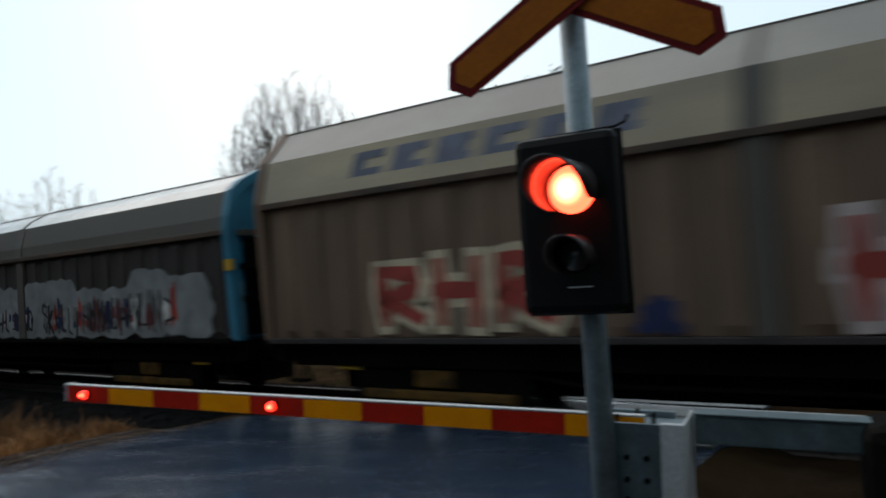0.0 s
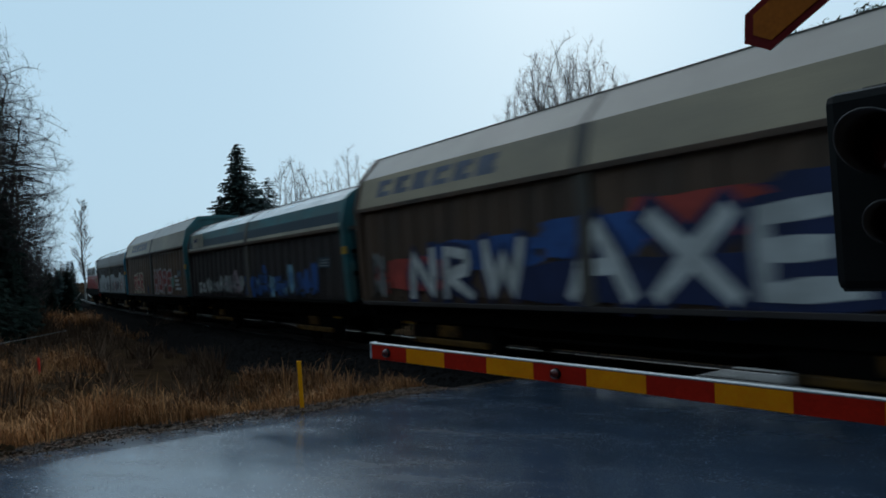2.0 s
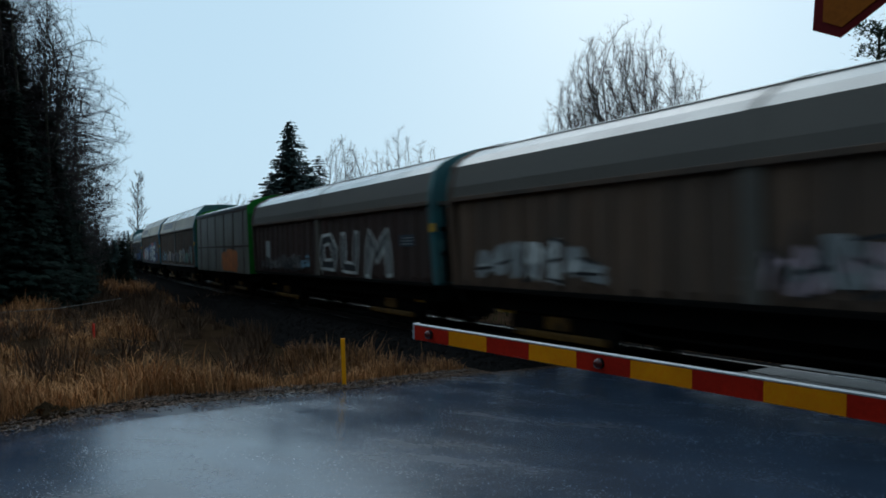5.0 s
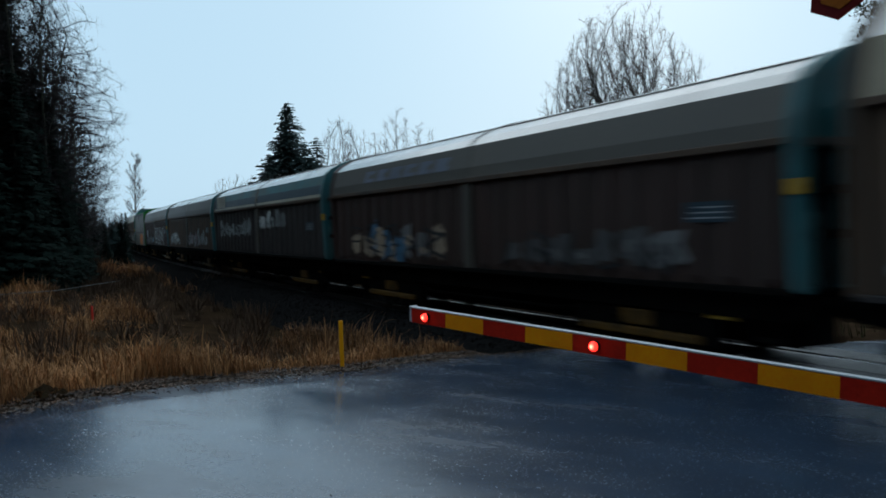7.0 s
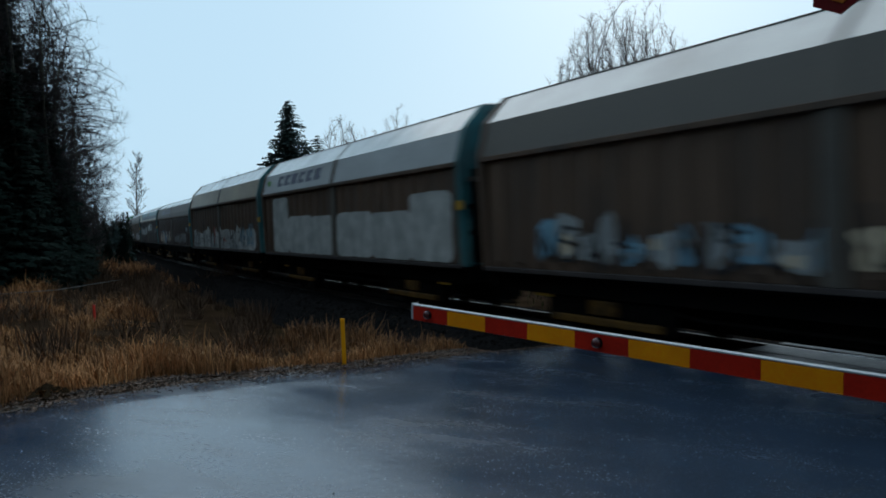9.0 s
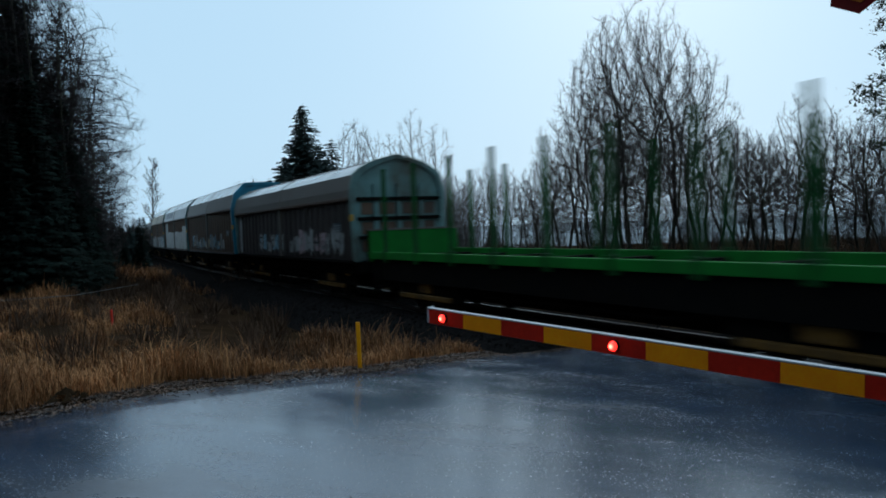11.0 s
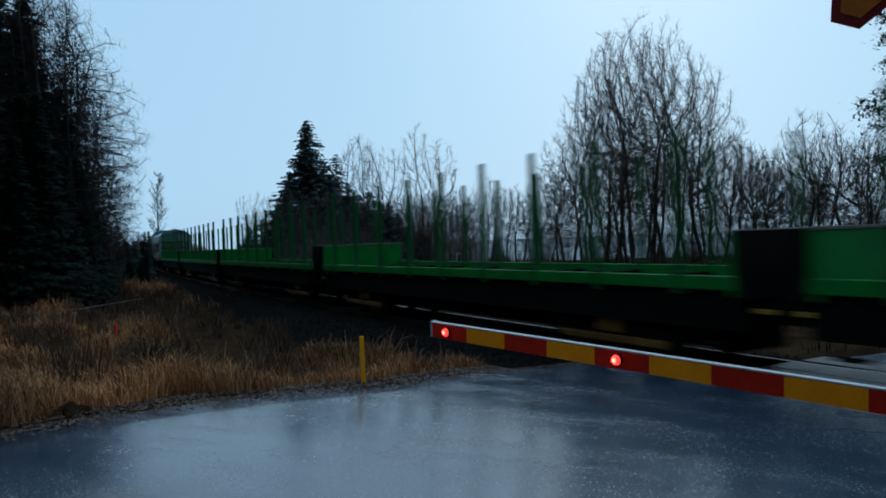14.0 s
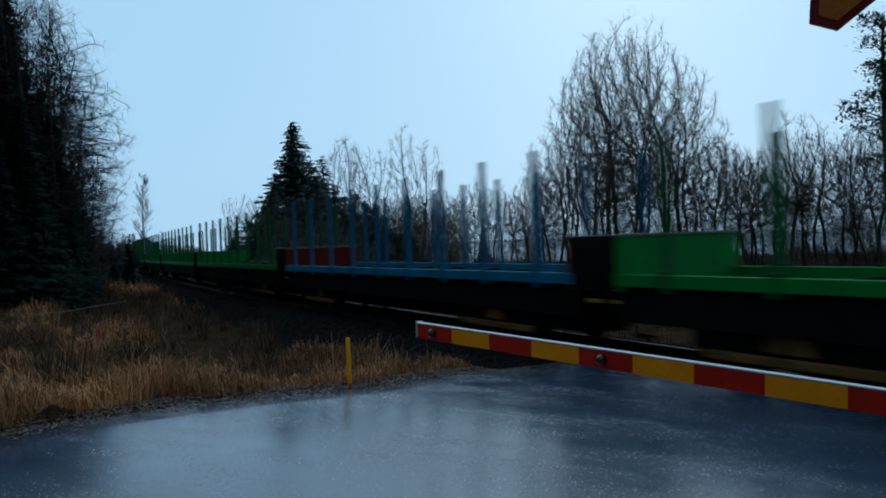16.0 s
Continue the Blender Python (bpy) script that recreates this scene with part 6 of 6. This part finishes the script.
def build_train():
    joints = [181.2, 164.6, 147.8, 131.1, 114.5, 98.0, 85.1, 68.5, 52.0, 35.3, 18.9, 2.9, -13.3, -29.5, -46.3]
    flats = [-46.3, -64.6, -83.5, -102.2, -120.8, -139.6, -157.8, -176.2, -194.6]
    white, cream = paint("white", (0.62, 0.62, 0.60)), paint("cream", (0.66, 0.52, 0.36))
    red, dred = paint("red", (0.40, 0.055, 0.040)), paint("maroon", (0.20, 0.045, 0.05))
    blue, navy = paint("blue", (0.03, 0.10, 0.32)), paint("navy", (0.015, 0.025, 0.09))
    cyan, sky = paint("cyan", (0.06, 0.30, 0.36)), paint("sky", (0.20, 0.38, 0.50))
    grey, orange = paint("grey", (0.32, 0.33, 0.33)), paint("orange", (0.62, 0.17, 0.03))
    pink, green = paint("pink", (0.45, 0.33, 0.36)), paint("mint", (0.18, 0.34, 0.27))
    dim, ash, sand = paint("dim_grey", (0.085, 0.08, 0.08)), paint("ash", (0.17, 0.16, 0.16)), paint("sand", (0.36, 0.26, 0.185))
    tealb = [(0.0, 0.14, M_CREAM), (0.14, 0.56, M_NAVY), (0.56, 1.0, M_TEAL)]

    def put(w, i):
        TRAIN.append((w, (joints[i] + joints[i + 1]) / 2))
        return w
    loco = locomotive("red and white diesel locomotive hauling the freight train")
    TRAIN.append((loco, 181.2 + 7.0))
    # first wagon, grey with pale lower walls
    w = put(covered_wagon(16.6, "low", M_DOOR_DARK, M_TAUPE, M_BLUE_END, "grey covered wagon with sprayed pale lower walls and blue end"), 0)
    rng = random.Random(1)
    for k in range(12):
        flat_part("paint_patch", blob_mesh(7.0 - k * 1.18 + (0.3 if k > 5 else 0), 1.26, 1.7, rng.uniform(1.05, 1.45), SIDE - 0.002 + 0.00015 * k, random.Random(k), rough=0.12), paint("dull_silver", (0.25, 0.26, 0.265)), w)
    scrawl(w, -1.0, 1.36, 3.6, 0.75, (grey, dred, navy, ash, red), 27, 16)
    scrawl(w, -4.6, 1.4, 1.7, 0.85, (white, red, grey, dred), 56, 6)
    scrawl(w, 2.4, 1.4, 3.0, 0.6, (grey, navy, pink), 29, 11)
    scrawl(w, 5.0, 1.4, 2.6, 0.6, (green, grey), 65)
    # second, beige and tall
    w = put(covered_wagon(16.8, "high", M_DOOR_TAN, M_BEIGE, M_TEAL, "tall beige and brown covered wagon with red and cream graffiti", roof=M_ROOF_DULL), 1)
    logo_bars(w, 5.9)
    tag_letters(w, "RHR", 5.35, 1.54, 3.1, 0.72, red, cream, 11, 0.24, None)
    flat_part("paint_patch", blob_mesh(1.5, 1.28, 0.6, 0.45, SIDE, random.Random(4), rough=0.35), navy, w)
    tag_letters(w, "HOPE", -0.9, 1.54, 4.3, 0.82, red, paint("pale_pink", (0.55, 0.44, 0.42)), 12, 0.27, None)
    for k, (xx, c) in enumerate(((-0.75, grey), (-2.5, cyan), (-4.2, cyan), (-4.9, green))):
        flat_part("paint_patch", blob_mesh(xx, 1.3 + 0.3 * (k % 2), 0.6, 0.55 + 0.3 * (k == 0), SIDE + 0.001, random.Random(k + 9)), c, w)
    for k in range(4):
        flat_part("paint_patch", blob_mesh(-5.7 + 0.1 * (k % 2), 1.5 + 0.19 * k, 1.25 - 0.2 * k, 0.13, SIDE, random.Random(k + 30)), white, w)
    # third, teal bands
    w = put(covered_wagon(16.7, "low", M_DOOR_DARK, M_CREAM, M_TEAL, "covered wagon with teal, navy and cream bands over dark walls", bands=tealb), 2)
    for k in range(3):
        part("emblem_bar", MB().box(6.1 - 0.3 * k, 6.3 - 0.3 * k, 1.585, 1.60, 3.30, 3.75), M_CREAM, w)
    part("emblem_field", MB().box(5.6, 7.2, 1.57, 1.588, 3.2, 3.82, 0.004), M_CREAM, w)
    bars(w, 6.9, 3.50, 4, 0.22, 0.16, 0.06, navy, 1.589)
    scrawl(w, 6.6, 1.36, 6.0, 0.75, (grey, white, pink, grey), 94)
    scrawl(w, 0.4, 1.28, 6.6, 0.95, (blue, blue, blue, sky), 22)
    # fourth, beige with large white letters
    w = put(covered_wagon(16.6, "high", M_DOOR_BROWN, M_BEIGE, M_BLUE_END, "tall beige covered wagon with large white, blue and red graffiti", roof=M_ROOF_DULL), 3)
    logo_bars(w, 6.9)
    for xx, zz, ww, hh, c in ((6.5, 1.5, 2.6, 0.75, red), (5.0, 1.9, 4.0, 0.65, blue), (1.2, 2.0, 2.6, 0.75, blue), (-0.6, 2.2, 2.8, 0.7, red), (-2.6, 2.1, 3.0, 0.85, navy), (2.0, 1.3, 6.5, 0.75, navy), (-3.4, 1.3, 3.0, 0.8, navy)):
        flat_part("paint_patch", blob_mesh(xx, zz, ww, hh, SIDE + 0.0005 * xx, random.Random(int(xx * 10 + 90))), c, w)
    tag_letters(w, "NRW", 5.4, 1.46, 4.0, 0.95, white, navy, 31, 0.25)
    tag_letters(w, "AXE", 0.3, 1.50, 5.2, 1.12, white, navy, 32, 0.32)
    scrawl(w, 7.2, 1.35, 0.8, 1.1, (grey, red), 33)
    # fifth
    w = put(covered_wagon(16.5, "high", M_DOOR_BROWN, M_BEIGE, M_TEAL, "tall beige covered wagon with faded many-coloured graffiti"), 4)
    logo_bars(w, 6.2)
    for k, (word, c, l) in enumerate((("SAS", grey, sky), ("OES", pink, cream), ("NSE", pink, green), ("OSO", grey, cream), ("ASW", green, pink))):
        scrawl(w, 6.9 - k * 2.75, 1.34, 2.7, 0.88, (c, l, c, M_NAVY), 41 + k, 6)
    # sixth, short grey
    w = flat_sided_wagon(12.9, "shorter grey panelled wagon with orange sprayed block and green end")
    TRAIN.append((w, (98.0 + 85.1) / 2))
    for xx, ww, hh in ((-0.5, 1.6, 0.95), (-1.5, 1.7, 1.08), (-2.5, 1.4, 1.0)):
        flat_part("paint_patch", blob_mesh(xx, 1.13, ww, hh, 1.566 + 0.002 * ww, random.Random(int(50 + xx * 7)), rough=0.1), orange, w)
    scrawl(w, -0.7, 1.25, 2.8, 0.65, (paint("pale_orange", (0.70, 0.24, 0.08)), orange), 55, 3)
    # seventh, dark with white plates
    w = put(covered_wagon(16.6, "low", M_DOOR_RUST, M_TAUPE, M_TEAL, "dark rusty covered wagon with pale plates and white graffiti"), 6)
    part("notice_plate", MB().box(5.55, 6.1, 1.55, 1.556, 1.80, 2.45, 0.002), M_WHITEISH, w, "blank pale notice plate")
    scrawl(w, 6.8, 1.36, 4.4, 0.5, (dim, ash), 15)
    scrawl(w, 3.4, 1.42, 2.6, 0.5, (sky, ash, dim), 44, 5)
    tag_letters(w, "OUM", -0.3, 1.52, 5.6, 1.0, paint("outline_black", (0.022, 0.022, 0.026)), white, 4, 0.22)
    # eighth
    w = put(covered_wagon(16.5, "low", M_DOOR_BROWN, M_TAUPE, M_TEAL, "grey-brown covered wagon with white graffiti letters"), 7)
    scrawl(w, 6.8, 1.36, 4.0, 0.8, (white, grey), 13)
    scrawl(w, 0.2, 1.36, 6.6, 0.9, (grey, pink, grey), 65)
    # ninth, teal bands again
    w = put(covered_wagon(16.7, "low", M_DOOR_DARK, M_CREAM, M_TEAL, "covered wagon with teal, navy and cream bands and pale scrawls", bands=tealb), 8)
    part("emblem_field", MB().box(5.6, 7.2, 1.57, 1.588, 3.2, 3.82, 0.004), M_CREAM, w)
    scrawl(w, 6.8, 1.9, 5.6, 0.8, (grey, grey), 90)
    scrawl(w, -0.2, 2.2, 3.6, 0.7, (grey, white), 96)
    # tenth
    w = put(covered_wagon(16.5, "low", M_DOOR_RUST, M_TAUPE, M_TEAL, "rust-brown covered wagon with beige and blue graffiti figures"), 9)
    logo_bars(w, 5.4, False)
    scrawl(w, 6.4, 1.34, 5.6, 0.92, (sand, ash, sand), 62, 7)
    scrawl(w, 5.1, 1.3, 2.2, 1.0, (paint("mid_blue", (0.06, 0.17, 0.28)), paint("mid_blue", (0.06, 0.17, 0.28)), sky), 82, 3)
    scrawl(w, -1.4, 1.4, 4.6, 0.62, (dim, dim, ash), 15, 7)
    # eleventh, beige with white piece
    w = put(covered_wagon(16.2, "high", M_DOOR_BROWN, M_BEIGE, M_TEAL, "tall beige covered wagon with white, red and yellow graffiti"), 10)
    for k in range(9):
        flat_part("paint_patch", blob_mesh(7.2 - k * 1.55, 1.27, 1.9, 0.62 + 0.16 * (k % 3), SIDE - 0.003 + 0.0003 * k, random.Random(k + 70), rough=0.10), white if k % 3 else grey, w)
    for k, (word, c, l) in enumerate((("ONO", white, grey), ("SWN", white, grey), ("AXS", white, red), ("MSE", white, orange), ("KAS", white, sky))):
        scrawl(w, 7.0 - k * 2.75, 1.34, 2.7, 0.9, (c, c, c, l), 91 + k, 7)
    # twelfth, pale upper panels and white blocks
    w = put(covered_wagon(16.2, "high", M_DOOR_BROWN, M_WHITEISH, M_TEAL, "tall covered wagon with pale upper panels and overpainted white walls"), 11)
    for xx, zz, ww, hh in ((6.4, 1.28, 1.85, 2.0), (4.6, 1.28, 2.65, 1.30), (2.0, 1.28, 1.8, 1.26), (-0.2, 1.28, 2.7, 1.30), (-2.85, 1.28, 2.4, 1.24), (-5.2, 1.28, 2.1, 1.65)):
        flat_part("paint_patch", blob_mesh(xx, zz, ww, hh, SIDE + 0.0004 * xx, random.Random(int(xx * 10 + 200)), n=44, rough=0.03, p=14), paint("chalky_white", (0.46, 0.46, 0.44)), w)
    flat_part("paint_patch", blob_mesh(7.0, 3.78, 0.55, 0.2, 1.562, random.Random(8)), paint("leaf_green", (0.16, 0.36, 0.10)), w)
    logo_bars(w, 5.8)
    # thirteenth and fourteenth
    w = put(covered_wagon(16.2, "high", M_DOOR_BROWN, M_TAUPE, M_BLUE_END, "tall grey-brown covered wagon with grey graffiti and bright blue end"), 12)
    scrawl(w, 5.8, 1.36, 11.0, 0.85, (grey, cream, grey, sky), 50)
    w = put(covered_wagon(16.8, "low", M_DOOR_DARK, M_TAUPE, M_TEAL_PALE, "grey covered wagon with pale weathered teal end wall"), 13)
    flat_part("paint_patch", blob_mesh(7.2, 1.3, 0.45, 1.7, SIDE, random.Random(3), rough=0.05), paint("pale_silver", (0.33, 0.35, 0.36)), w)
    scrawl(w, 3.4, 1.36, 3.8, 0.8, (sky, grey), 17)
    scrawl(w, -1.2, 1.36, 6.0, 0.9, (grey, pink, grey), 2)
    # empty timber wagons
    for i in range(len(flats) - 1):
        special = i == 5
        w = timber_wagon(flats[i] - flats[i + 1], M_BLUE if special else M_GREEN, M_REDBROWN if special else M_GREEN,
                         "empty blue timber wagon with tall stakes and red bulkheads" if special else "empty green timber wagon with tall stakes and low bulkheads")
        TRAIN.append((w, (flats[i] + flats[i + 1]) / 2))


def motions():
    """The whole train rolls along the arc at a steady pace."""
    for w, q in TRAIN:
        rows = []
        for k in range(17):
            s = q - 0.6 + SPEED * (k - 8.0)
            x, y = plan(s, 0)
            rows.append((float(k), pose(x, y, 0, 0, 0, heading(s))))
        walk(w, rows)
    # the red lamps flash: each ball lens turns its lit half forward, then away
    for ob, at, lag, lit in FLASHERS:
        rows = [(0.0, pose(*at))]
        for k, t in enumerate(FLASH_STARTS):
            for q, back in ((t + lag, 1), (t + lag + lit, 0)):
                for step in range(4):
                    if q - 0.05 + step * 0.034 > 0.02 and q < 15.9:
                        rows.append((q - 0.05 + step * 0.034, pose(*at, 0, 0, 60 * step + (180 if back else 0))))
        rows.append((16.0, pose(*at, 0, 0, 180)))
        walk(ob, rows)


build_ground()
build_far_field()
build_road()
build_signal()
build_barrier()
build_train()
build_trees()
build_markers()
build_clod()
build_scrub()
build_grass()
build_grit()
build_litter()
build_track()
motions()
